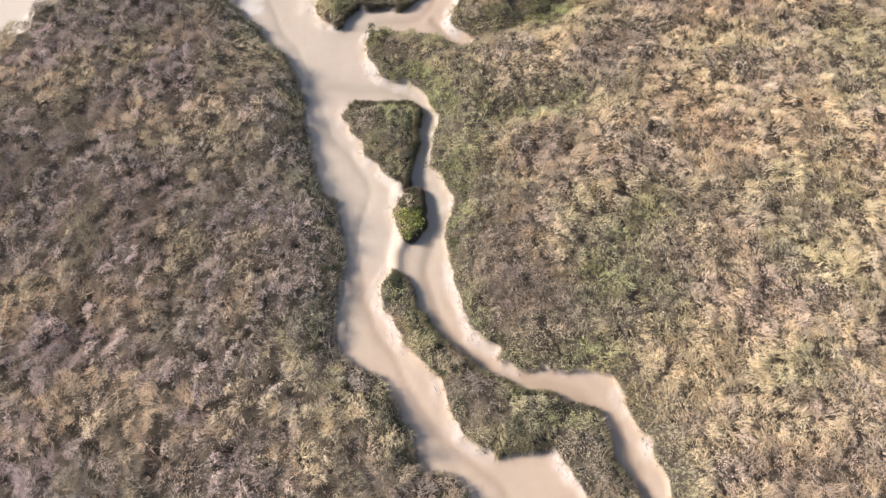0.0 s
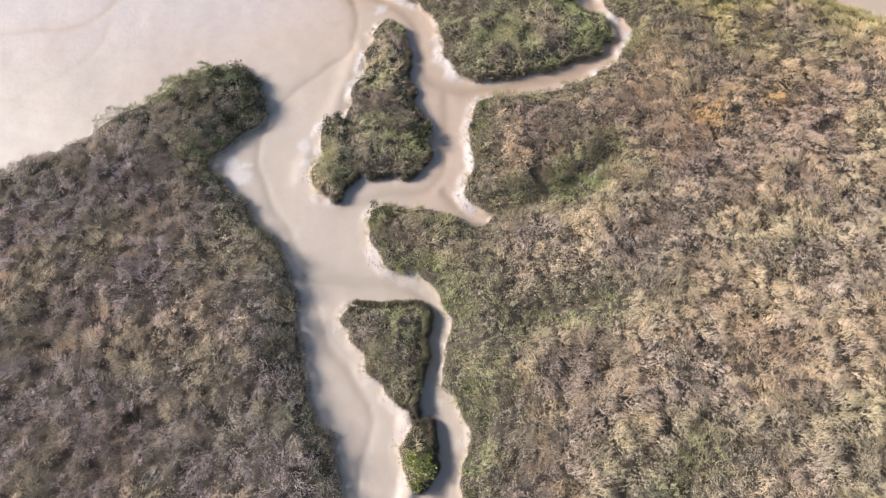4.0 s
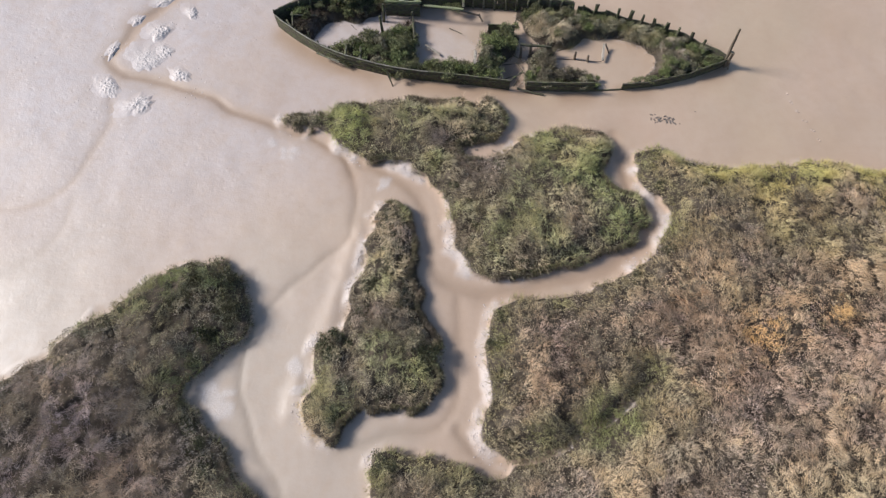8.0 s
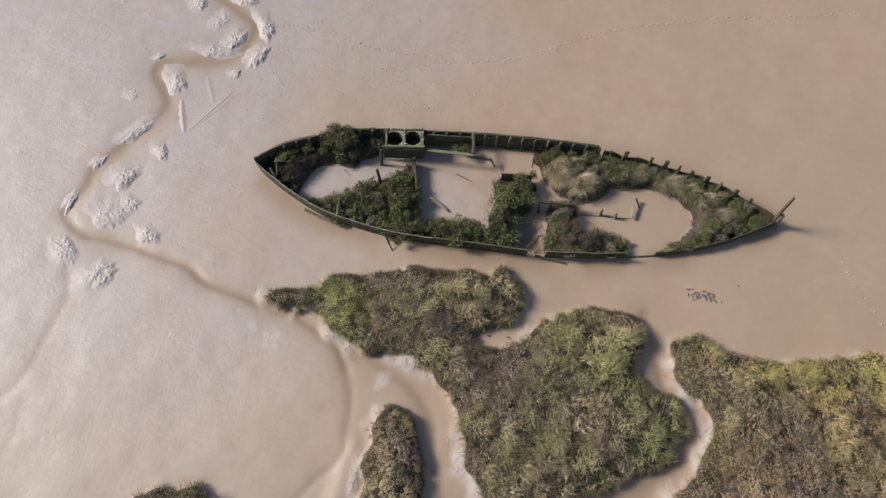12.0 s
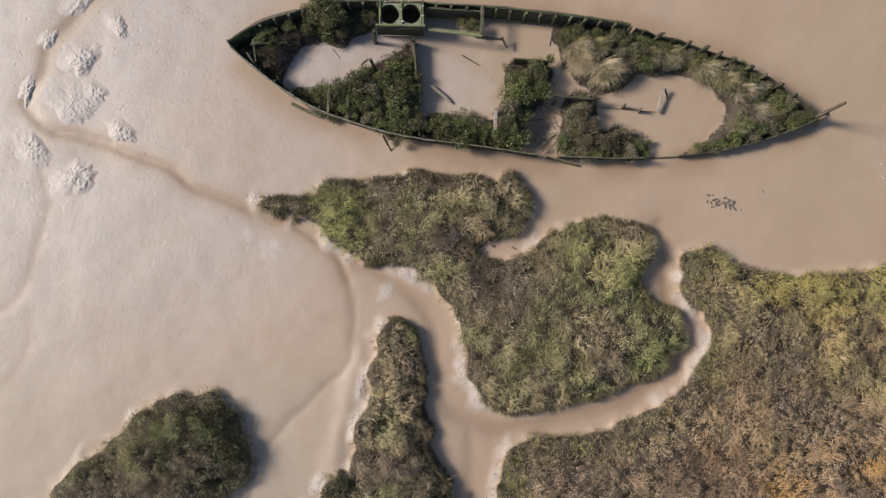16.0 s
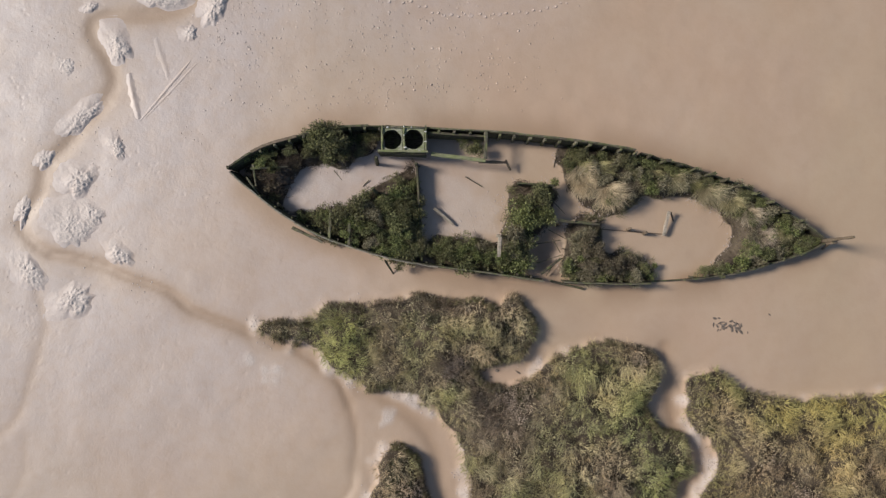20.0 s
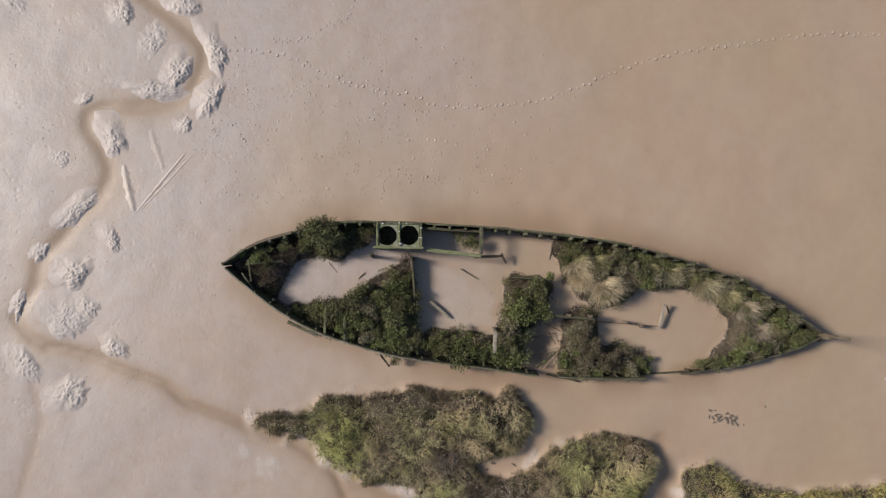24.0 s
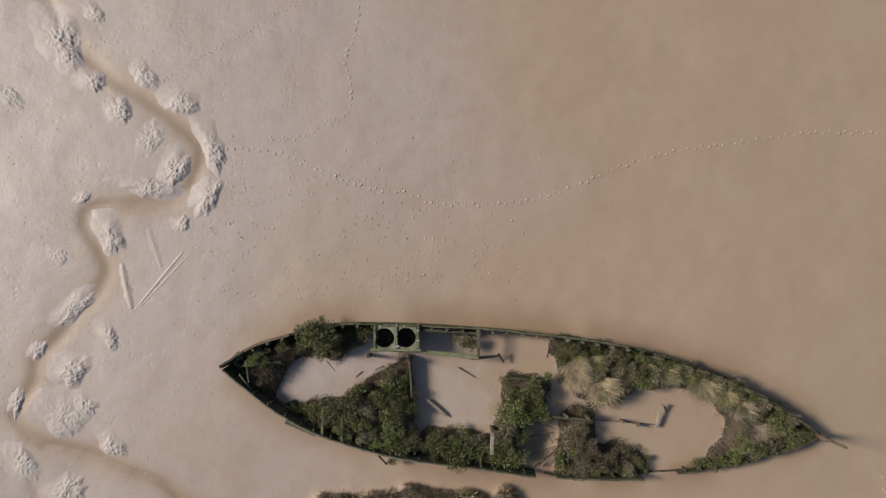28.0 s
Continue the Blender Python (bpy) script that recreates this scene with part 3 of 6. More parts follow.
def blade_mesh(name, root, lean, length, width, bend, tint, material):
    """Bent, tapering blades. lean: a level direction for each; bend: 0 upright to 1 lying flat."""
    n = len(root)
    across = np.stack([-lean[:, 1], lean[:, 0], np.zeros(n)], -1) * (width / 2)[:, None]
    flat = np.stack([lean[:, 0], lean[:, 1], np.zeros(n)], -1)
    up = np.array((0, 0, 1.0))
    b1, b2 = np.clip(bend * 0.75, 0, 1)[:, None], np.clip(bend * 1.25, 0, 1.15)[:, None]
    mid = root + (flat * np.sin(b1 * 1.5) + up * np.cos(b1 * 1.5)) * (length * 0.55)[:, None]
    tip = mid + (flat * np.sin(b2 * 1.5) + up * np.cos(b2 * 1.5)) * (length * 0.45)[:, None]
    verts = np.stack([root - across, root + across, mid + across * 0.85, mid - across * 0.85, tip], 1).reshape(-1, 3)
    base = (np.arange(n) * 5)[:, None]
    loops = (base + np.array([0, 1, 2, 3, 3, 2, 4])).ravel()
    starts = (np.arange(n)[:, None] * 7 + np.array([0, 4])).ravel()
    colors = np.repeat(np.concatenate([tint, np.ones((n, 1))], 1), 5, 0)
    return mesh_of(name, verts, loops, starts, material, [("tint", "FLOAT_COLOR", colors)])


def straw_mesh(name, root, way, width, tint, material):
    """Straight tapering blades, one narrow triangle each. way: from root to tip."""
    n = len(root)
    across = np.cross(way, rng.normal(0, 1, (n, 3)))
    across *= (width / (np.linalg.norm(across, axis=1) + 1e-6))[:, None] * 0.5
    verts = np.stack([root - across, root + across, root + way], 1).reshape(-1, 3)
    colors = np.repeat(np.concatenate([tint, np.ones((n, 1))], 1), 3, 0)
    return mesh_of(name, verts, np.arange(n * 3), np.arange(n) * 3, material, [("tint", "FLOAT_COLOR", colors)])


def plant_color(key, x, y, d):
    """The plants' own colours by patch: straw and tan grass, mauve dead stems, olive and green near the creeks."""
    a, b, c = ripple(x, y, 4.5, 11), ripple(x, y, 1.5, 12), ripple(x, y, 0.5, 13)
    mixed = 0.55 * a + 0.35 * b + 0.10 * c
    if key == "east":
        dry = np.clip(0.40 + 0.023 * (x - 1) + (mixed - 0.5) * 1.5 - 0.42 * ramp(y, -30, -21) * ramp(-y, 13.5, 17), 0.15, 0.9)
        dead = ramp(0.5 * ripple(x, y, 2.4, 14) + 0.5 * ripple(x, y, 0.6, 15), 0.44, 0.66) * 0.9
        lush = np.clip(0.35 * ramp(ripple(x, y, 3.2, 55), 0.45, 0.75) + ramp(d, 1.9, 0.2) * (0.45 + 0.5 * b) + 0.6 * near(x, y, 6, -43.5, 3.2) + 0.5 * near(x, y, -1, -36, 2.5) + 0.5 * near(x, y, 15, -13.5, 5), 0, 1)
    elif key == "west":
        dry = np.clip(0.08 + (mixed - 0.42) * 1.4 + 0.16 * ramp(-y, 40, 52), 0, 0.62)
        dead = ramp(0.5 * ripple(x, y, 2.6, 16) + 0.5 * ripple(x, y, 0.6, 17), 0.34, 0.62) * 0.95
        lush = np.clip(ramp(d, 2.4, 0.2) * (0.35 + 0.7 * b) * ramp(x, -30, -18) * (0.4 + 0.6 * ramp(y, -36, -26)) + 0.5 * near(x, y, -16.5, -20.5, 3.5) + 0.25 * ramp(ripple(x, y, 2.6, 53), 0.5, 0.8), 0, 1)
    else:
        dry = np.clip(0.22 + (mixed - 0.45) * 1.2, 0, 0.7)
        dead = ramp(0.6 * ripple(x, y, 2.2, 18) + 0.4 * ripple(x, y, 0.8, 19), 0.5, 0.72) * 0.7
        lush = np.clip(0.42 + (b - 0.4) * 0.9 + near(x, y, -9, -9.3, 1.7) + 0.6 * near(x, y, 6.3, -15.5, 1.8), 0, 1)
    color = blend(blend(UMBER[None], TAN[None], ramp(dry, 0.0, 0.4)), STRAW[None], ramp(dry, 0.35, 0.95)) * 1.15
    color = blend(color, MAUVE[None] * (0.8 + 0.6 * c[..., None]), dead * (0.85 if key == "west" else 0.5))
    color = blend(color, blend(OLIVE[None], GREEN[None], ramp(b, 0.4, 0.8)), lush * 0.85)
    if key == "east":
        color = blend(color, np.broadcast_to(YELLOW, color.shape), np.clip(ramp(d, 5.0, 1.0) * ramp(y, -21, -16) * ramp(x, 8.5, 11.5) * ramp(b, 0.1, 0.5), 0, 1) * 0.62) * (1 + 0.10 * ramp(y, -22, -16))[..., None]
    if key == "north":
        color = blend(color, np.broadcast_to(np.array((0.27, 0.28, 0.10)), color.shape), np.clip(near(x, y, -9.2, -9.0, 1.6) + 0.6 * near(x, y, 4.5, -12.5, 1.6) + 0.6 * near(x, y, 6.3, -15.8, 1.5), 0, 1) * ramp(b, 0.05, 0.5) * 0.8)
    color = color * ({"west": 1.48, "east": 1.42}.get(key, 1.7))
    if key == "west":
        color = color * np.array((1.0, 1.0, 1.02)) * (1 + 0.22 * ramp(-y, 43, 53))[..., None] * (1 - 0.22 * near(x, y, -17, -21.5, 5.5))[..., None]
    if key == "east":
        color = blend(color, color * np.array((1.045, 0.985, 0.925)), 0.15 + 0.85 * ramp(y, -31, -22))
        color = color * (1 + 0.12 * ramp(-y, 26, 34))[..., None]
    rust = np.clip(1.8 * near(x, y, 11.9, -22.9, 0.9) + 0.9 * near(x, y, 15.8, -21.6, 1.0) + 0.4 * near(x, y, 13.4, -22.4, 1.5), 0, 1) * ramp(c, 0.1, 0.5)
    color = blend(color, np.broadcast_to(RUST, color.shape), rust * 0.55)
    red = np.clip(near(x, y, 12.2, -35.8, 2.2) + 0.5 * near(x, y, 8.7, -31.8, 1.5), 0, 1) * ramp(b, 0.2, 0.6)
    return blend(color, np.broadcast_to(RUSSET, color.shape), red * 0.6), dead


def scatter(key, spacing, margin, box):
    """Jittered places inside one piece of land."""
    x0, x1, y0, y1 = box
    x, y = np.meshgrid(np.arange(x0, x1, spacing), np.arange(y0, y1, spacing))
    x = (x + rng.uniform(-0.5, 0.5, x.shape) * spacing).ravel()
    y = (y + rng.uniform(-0.5, 0.5, y.shape) * spacing).ravel()
    keep = field(key, x, y) > margin
    return x[keep], y[keep]


def tussock_cells(x, y, size, seed):
    """For each place: the way from the middle of its tussock, in tussock widths and in metres, and two numbers of that tussock's own."""
    u, v = x / size + seed * 31.7, y / size + seed * 12.3
    i, j = np.floor(u).astype(int), np.floor(v).astype(int)
    best, bx, by, own, other = np.full(x.shape, 9.0), np.zeros(x.shape), np.zeros(x.shape), np.zeros(x.shape), np.zeros(x.shape)
    for di in (-1, 0, 1):
        for dj in (-1, 0, 1):
            p, q = i + di, j + dj
            ex = u - (p + 0.5 + 0.9 * (LATTICE[p & 255, q & 255] - 0.5))
            ey = v - (q + 0.5 + 0.9 * (LATTICE[(q + 91) & 255, (p + 37) & 255] - 0.5))
            r = np.hypot(ex, ey)
            closer = r < best
            best, bx, by = np.where(closer, r, best), np.where(closer, ex, bx), np.where(closer, ey, by)
            own = np.where(closer, LATTICE[(p + 150) & 255, (q + 11) & 255], own)
            other = np.where(closer, LATTICE[(p + 19) & 255, (q + 203) & 255], other)
    return best, bx * size, by * size, own, other


def scrub_share(key, x, y, d):
    """How much of the cover is low leafy scrub and not grass, 0 to 1."""
    v = 0.55 * ripple(x, y, 2.8, 61) + 0.3 * ripple(x, y, 1.1, 62) + 0.15 * ripple(x, y, 0.5, 63)
    if key == "east":
        v = v + 0.012 * np.clip(5 - x, -12, 8) + 0.14 * near(x, y, 7, -43.5, 3.5) - 0.2 * ramp(y, -17, -13) * ramp(x, 8, 10)
    elif key == "west":
        v = v - 0.03
    elif key == "north":
        v = v - 0.06 - 0.2 * near(x, y, -9, -9.4, 2.0)
    return ramp(v + 0.10 * ramp(d, 1.0, 0.1), 0.42, 0.60)


def outward(key, x, y):
    e = 0.15
    out = -np.stack([field(key, x + e, y) - field(key, x - e, y), field(key, x, y + e) - field(key, x, y - e)], -1)
    return out / (np.linalg.norm(out, axis=1)[:, None] + 1e-6)


def hummock(key, x, y):
    """The height of the old matted growth that the fresh blades stand on."""
    cell, _, _, own, other = tussock_cells(x + 0.5 * ripple(x, y, 0.6, 66), y + 0.5 * ripple(x, y, 0.6, 67), 1.15, 3)
    high = {"west": 0.60, "east": 0.40}.get(key, 0.36) * (0.35 + 0.9 * own)
    return high * ramp(np.clip(1 - (cell / 0.72) ** 2, 0, 1), 0.0, 0.55)


def tussock_grass(key, box, spacing, count, tall, label, name="marsh_grass", broad=1.0):
    """Tussocks of long bent grass over one piece of land, joined as one growth."""
    x, y = scatter(key, spacing, -0.10, box)
    d = field(key, x, y)
    cell, dx, dy, own, other = tussock_cells(x + 0.3 * ripple(x, y, 0.4, 64), y + 0.3 * ripple(x, y, 0.4, 65), 0.66, 1)
    scrub = scrub_share(key, x, y, d)
    heap = hummock(key, x, y)
    keep = (rng.rand(len(x)) > 0.62 * scrub) & (rng.rand(len(x)) > {"west": 0.92, "east": 0.5}.get(key, 0.7) * ramp(cell, 0.40, 0.60)) & (rng.rand(len(x)) > 0.55 * ramp(heap, 0.10, 0.0))
    x, y, d, cell, dx, dy, own, other, heap = (v[keep] for v in (x, y, d, cell, dx, dy, own, other, heap))
    color, dead = plant_color(key, x - 0.7 * dx, y - 0.7 * dy, d)
    color = color * (0.85 + 0.3 * other)[:, None]
    rep = lambda v: np.repeat(v, count, 0)
    n = len(x) * count
    px, py = rep(x) + rng.normal(0, 0.4, n) * spacing, rep(y) + rng.normal(0, 0.4, n) * spacing
    dome = rep(np.sqrt(np.clip(1 - (cell / 0.75) ** 2, 0, 1)))
    swirl = rep(ripple(x - dx, y - dy, 2.4, 22) * 9.0 + own * 2.6)
    lean = rep(np.stack([dx, dy], -1)) * {"west": 1.8, "east": 0.7}.get(key, 1.3) + np.stack([np.cos(swirl), np.sin(swirl)], -1) * 0.8 + rng.normal(0, 0.55, (n, 2))
    edge = rep(ramp(d, 0.45, 0.0))
    lean = lean + outward(key, px, py) * (edge * 0.8)[:, None]
    lean /= np.linalg.norm(lean, axis=1)[:, None] + 1e-6
    size = tall * (0.75 + 0.6 * rep(own)) * (1 - 0.3 * rep(dead)) * (0.65 + 0.35 * dome)
    length = size * rng.uniform(0.5, 1.2, n)
    tilt = np.clip(rng.normal(0.95, 0.33, n) + 0.1 * edge, 0.1, 1.75)
    way = np.stack([lean[:, 0] * np.sin(tilt), lean[:, 1] * np.sin(tilt), np.cos(tilt)], -1) * length[:, None]
    low = land_height(px - outward(key, px, py)[:, 0] * 0.15 * edge, py - outward(key, px, py)[:, 1] * 0.15 * edge)
    root = np.stack([px, py, low - 0.03 + rep(ramp(d, -0.2, 1.1)) * (rep(heap) + dome * {"west": 0.70, "east": 0.30}.get(key, 0.34) * (0.3 + rep(own))) + rng.uniform(0, 0.06, n)], -1)
    me = straw_mesh(name, root, way, rng.uniform(0.010, 0.023, n) * broad, rep(color) * rng.uniform(0.92, 1.10, (n, 1)), GRASS)
    return tagged(new(name, me), label, "grass", kind="stuff")


GREY_OLIVE, DUSK, SAGE = np.array((0.205, 0.178, 0.115)), np.array((0.205, 0.160, 0.145)), np.array((0.28, 0.25, 0.155))


def low_scrub(key, box, spacing, label):
    """Small-leaved woody scrub in low domes, where it crowds out the grass."""
    x, y = scatter(key, spacing, -0.05, box)
    d = field(key, x, y)
    keep = rng.rand(len(x)) < 0.12 + 0.88 * scrub_share(key, x, y, d)
    x, y, d = x[keep], y[keep], d[keep]
    cell, dx, dy, own, other = tussock_cells(x, y, 0.52, 2)
    keep = rng.rand(len(x)) > 0.9 * ramp(cell, 0.42, 0.62)
    x, y, d, cell, own, other = (v[keep] for v in (x, y, d, cell, own, other))
    n = len(x)
    color, dead = plant_color(key, x, y, d)
    leaf = blend(blend(GREY_OLIVE[None], SAGE[None], ramp(other, 0.5, 0.9)), DUSK[None], np.clip(dead * 1.1 * ramp(own, 0.2, 0.7), 0, 1))
    tint = (0.45 * color + 0.55 * leaf * {"west": 1.15, "east": 1.34}.get(key, 1.45)) * (0.75 + 0.5 * own)[:, None]
    dome = np.sqrt(np.clip(1 - (cell / 0.74) ** 2, 0, 1))
    way = rng.normal(0, 1, (n, 3))
    way[:, 2] = np.abs(way[:, 2]) * 0.7
    way *= (rng.uniform(0.05, 0.10, n) / (np.linalg.norm(way, axis=1) + 1e-6))[:, None]
    root = np.stack([x, y, land_height(x, y) + ramp(d, -0.2, 1.1) * (hummock(key, x, y) + dome * {"west": 0.60, "east": 0.36}.get(key, 0.32) * (0.3 + other)) + rng.uniform(-0.06, 0.05, n)], -1)
    me = straw_mesh("low_scrub", root, way, rng.uniform(0.03, 0.055, n), tint * rng.uniform(0.85, 1.15, (n, 1)), LOW_PLANT)
    tagged(new("low_scrub", me), label, "scrub", kind="stuff")


MARSH = {"east": ((-8, 26, -59.5, -10.5), 0.36, "tall straw and tan marsh grass with mauve dead stems on the creek bank", "grey-olive sea purslane spreading through the eastern marsh"),
         "west": ((-30, -1, -59.5, -17), 0.36, "brown and mauve salt-marsh grass in rough tussocks over the bank", "dusky purslane scrub between the tussocks of the western marsh"),
         "north": ((-13.5, 8.5, -20, -7), 0.42, "olive green marsh grass covering the mud island beside the wreck", "grey-green scrub among the grass of the island beside the wreck"),
         "long": ((-11.5, -3, -28, -14), 0.38, "olive and tan grass on the long narrow mud island", "olive scrub on the long narrow mud island"),
         "wedge": ((-9.5, -3, -40, -32.5), 0.36, "grey-green grass on the wedge-shaped mud island", "grey-green scrub on the wedge-shaped mud island"),
         "tuft": ((-6, -3, -43, -38.5), 0.34, "short green grass on the smallest mud island", "green scrub on the smallest mud island"),
         "strip": ((-7, 7.5, -59.5, -43), 0.34, "grey-green grass on the thin strip between two creeks", "grey scrub on the thin strip between two creeks")}
for key, (box, tall, grass_label, scrub_label) in MARSH.items():
    tussock_grass(key, box, 0.105, 8, tall, grass_label)
    low_scrub(key, box, 0.06, scrub_label)
for key, box, label in (("west", (-46, -30, -79, -28), "brown marsh grass thinning out over the far western marsh"), ("west", (-30, -2, -79, -59.5), "brown marsh grass over the far southern marsh"),
                        ("east", (26, 41, -79, -15), "tan marsh grass over the far eastern marsh"), ("east", (5, 26, -79, -59.5), "tan marsh grass over the far southern marsh")):
    tussock_grass(key, box, 0.5, 10, 0.5, label, broad=4.5)


def hanging_fringe(key, box):
    """Old grass hanging over the bank edges away from the sun, dark to deepen their shade."""
    n = 110000
    x, y = rng.uniform(box[0], box[1], n * 6), rng.uniform(box[2], box[3], n * 6)
    d = field(key, x, y)
    keep = np.abs(d - 0.03) < 0.15
    x, y = x[keep], y[keep]
    e = 0.15
    out = -np.stack([field(key, x + e, y) - field(key, x - e, y), field(key, x, y + e) - field(key, x, y - e)], -1)
    out /= np.linalg.norm(out, axis=1)[:, None] + 1e-6
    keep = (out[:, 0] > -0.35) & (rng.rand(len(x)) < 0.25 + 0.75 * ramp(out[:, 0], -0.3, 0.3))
    x, y, out = x[keep], y[keep], out[keep]
    m = len(x)
    top = land_height(x - out[:, 0] * 0.34, y - out[:, 1] * 0.34) + 0.12 - 0.35 * ramp(field(key, x, y), 0.08, -0.12)
    lean = out + rng.normal(0, 0.4, (m, 2))
    lean /= np.linalg.norm(lean, axis=1)[:, None] + 1e-6
    tilt = rng.uniform(0.5, 2.1, m)
    way = np.stack([lean[:, 0] * np.sin(tilt), lean[:, 1] * np.sin(tilt), np.cos(tilt)], -1) * rng.uniform(0.14, 0.30, m)[:, None]
    # Dark tint on the sunless side adds to the bank's shade by colour.
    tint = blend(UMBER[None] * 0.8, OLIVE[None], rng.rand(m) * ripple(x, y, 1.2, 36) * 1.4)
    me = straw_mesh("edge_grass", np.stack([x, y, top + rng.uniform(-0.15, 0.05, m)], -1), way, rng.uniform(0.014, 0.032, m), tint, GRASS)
    tagged(new("edge_grass", me), "dark old grass hanging over the shaded edge of the bank, deepening its shade", "grass", kind="stuff")


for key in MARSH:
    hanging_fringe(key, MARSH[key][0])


def thing(name, at=(0, 0, 0), **tags):
    ob = new(name)
    ob.empty_display_size = 0.2
    ob.matrix_world = Matrix.Translation(at)
    return tagged(ob, **tags)


def part(name, data, material, parent, label=""):
    """Links a bmesh or a mesh as one part under a thing or a part."""
    if isinstance(data, bmesh.types.BMesh):
        me = bpy.data.meshes.new(name)
        data.to_mesh(me)
        data.free()
    else:
        me = data
    if not me.materials:
        me.materials.append(material)
    ob = new(name, me)
    ob.parent = parent
    return tagged(ob, label)


# ---- shrubs: twigs and many small leaves ----
def leaf_cloud(seed, leaves, height, leaf, long=1.5, wide=0.5):
    """Corners of small leaves round a few lobes, and the lobes' middles."""
    r = np.random.RandomState(seed)
    n_lobe = 7
    lobe = np.stack([r.uniform(-0.62, 0.62, n_lobe), r.uniform(-0.62, 0.62, n_lobe), r.uniform(0.25, 0.75, n_lobe) * height], -1)
    radius = r.uniform(0.26, 0.46, n_lobe)
    which = r.randint(0, n_lobe, leaves)
    way = r.normal(0, 1, (leaves, 3))
    way[:, 2] = np.abs(way[:, 2]) * 0.9 - 0.25
    way /= np.linalg.norm(way, axis=1)[:, None]
    at = lobe[which] + way * (radius[which] * r.uniform(0.35, 1.25, leaves))[:, None] * np.array((1, 1, 0.8))
    at[:, 2] = np.maximum(at[:, 2], 0.02)
    out = way + r.normal(0, 0.55, (leaves, 3))
    out /= np.linalg.norm(out, axis=1)[:, None]
    side = np.cross(out, r.normal(0, 1, (leaves, 3)))
    side /= np.linalg.norm(side, axis=1)[:, None] + 1e-6
    size = leaf * r.uniform(0.6, 1.5, leaves)
    a, s = out * size[:, None] * long, side * size[:, None] * wide
    verts = np.stack([at - a * 0.4 + s, at - a * 0.4 - s, at + a * 0.6], 1).reshape(-1, 3)
    return verts, lobe


def shrub_meshes(seed, leaves, height, leaf, material, long=1.5, wide=0.5):
    verts, lobe = leaf_cloud(seed, leaves, height, leaf, long, wide)
    foliage = mesh_of("foliage", verts, np.arange(leaves * 3), np.arange(leaves) * 3, material)
    bm = bmesh.new()
    for c in lobe:
        top = Vector(c)
        foot = Vector((c[0] * 0.25, c[1] * 0.25, -0.08))
        m = Matrix.Translation((foot + top) / 2) @ (top - foot).to_track_quat("Z", "Y").to_matrix().to_4x4()
        bmesh.ops.create_cone(bm, cap_ends=False, segments=5, radius1=0.028, radius2=0.012, depth=(top - foot).length, matrix=m)
    stems = bpy.data.meshes.new("woody_base")
    bm.to_mesh(stems)
    bm.free()
    stems.materials.append(TWIG)
    return foliage, stems


SHRUBS = {"green": [shrub_meshes(40 + k, 1400, 0.85, 0.056, SHRUB_GREEN) for k in range(4)],
          "dark": [shrub_meshes(60 + k, 1400, 0.9, 0.056, SHRUB_DARK) for k in range(4)],
          "yellow": [shrub_meshes(80, 1600, 0.8, 0.055, SHRUB_YELLOW)]}
SHRUBS["weed"] = [shrub_meshes(100 + k, 1700, 0.85, 0.052, WEED_DARK, 2.8, 0.36) for k in range(4)]
SHRUBS["bright"] = [shrub_meshes(110 + k, 1700, 0.8, 0.05, WEED_BRIGHT, 2.4, 0.40) for k in range(3)]
SHRUBS["grey"] = [shrub_meshes(120 + k, 1500, 0.75, 0.058, WEED_GREY, 3.0, 0.32) for k in range(3)]
SHRUBS["brown"] = [shrub_meshes(130 + k, 1300, 0.7, 0.058, WEED_BROWN, 3.4, 0.26) for k in range(3)]
WEED_LABEL = {"brown": "withered brown weed bush rooted inside the wreck", "weed": "dark olive weed bush rooted inside the wreck", "bright": "fresh green weed bush rooted inside the wreck", "grey": "grey-olive half-dead weed bush inside the wreck"}
SHRUB_LABEL = {"green": "bushy olive-green sea purslane at the creek edge", "dark": "dense dark green shrub on the mud bank",
               "yellow": "bright yellow-green bush on the small mud island"}


def shrub(kind, x, y, size, group, z=None, squash=1.0, label="", name="shrub"):
    foliage, stems = SHRUBS[kind][rng.randint(len(SHRUBS[kind]))]
    ground = float(land_height(np.array([x]), np.array([y]))[0]) if z is None else z
    ob = thing(name, (x, y, ground - 0.02), label=label or SHRUB_LABEL[kind], category="shrub", group=group)
    ob.matrix_world = Matrix.Translation((x, y, ground - 0.02)) @ Matrix.Rotation(rng.uniform(0, 6.28), 4, "Z") @ Matrix.Diagonal((size, size, size * squash, 1))
    part("foliage", foliage, None, ob)
    part("woody_base", stems, None, ob, "brown woody stems")
    return ob


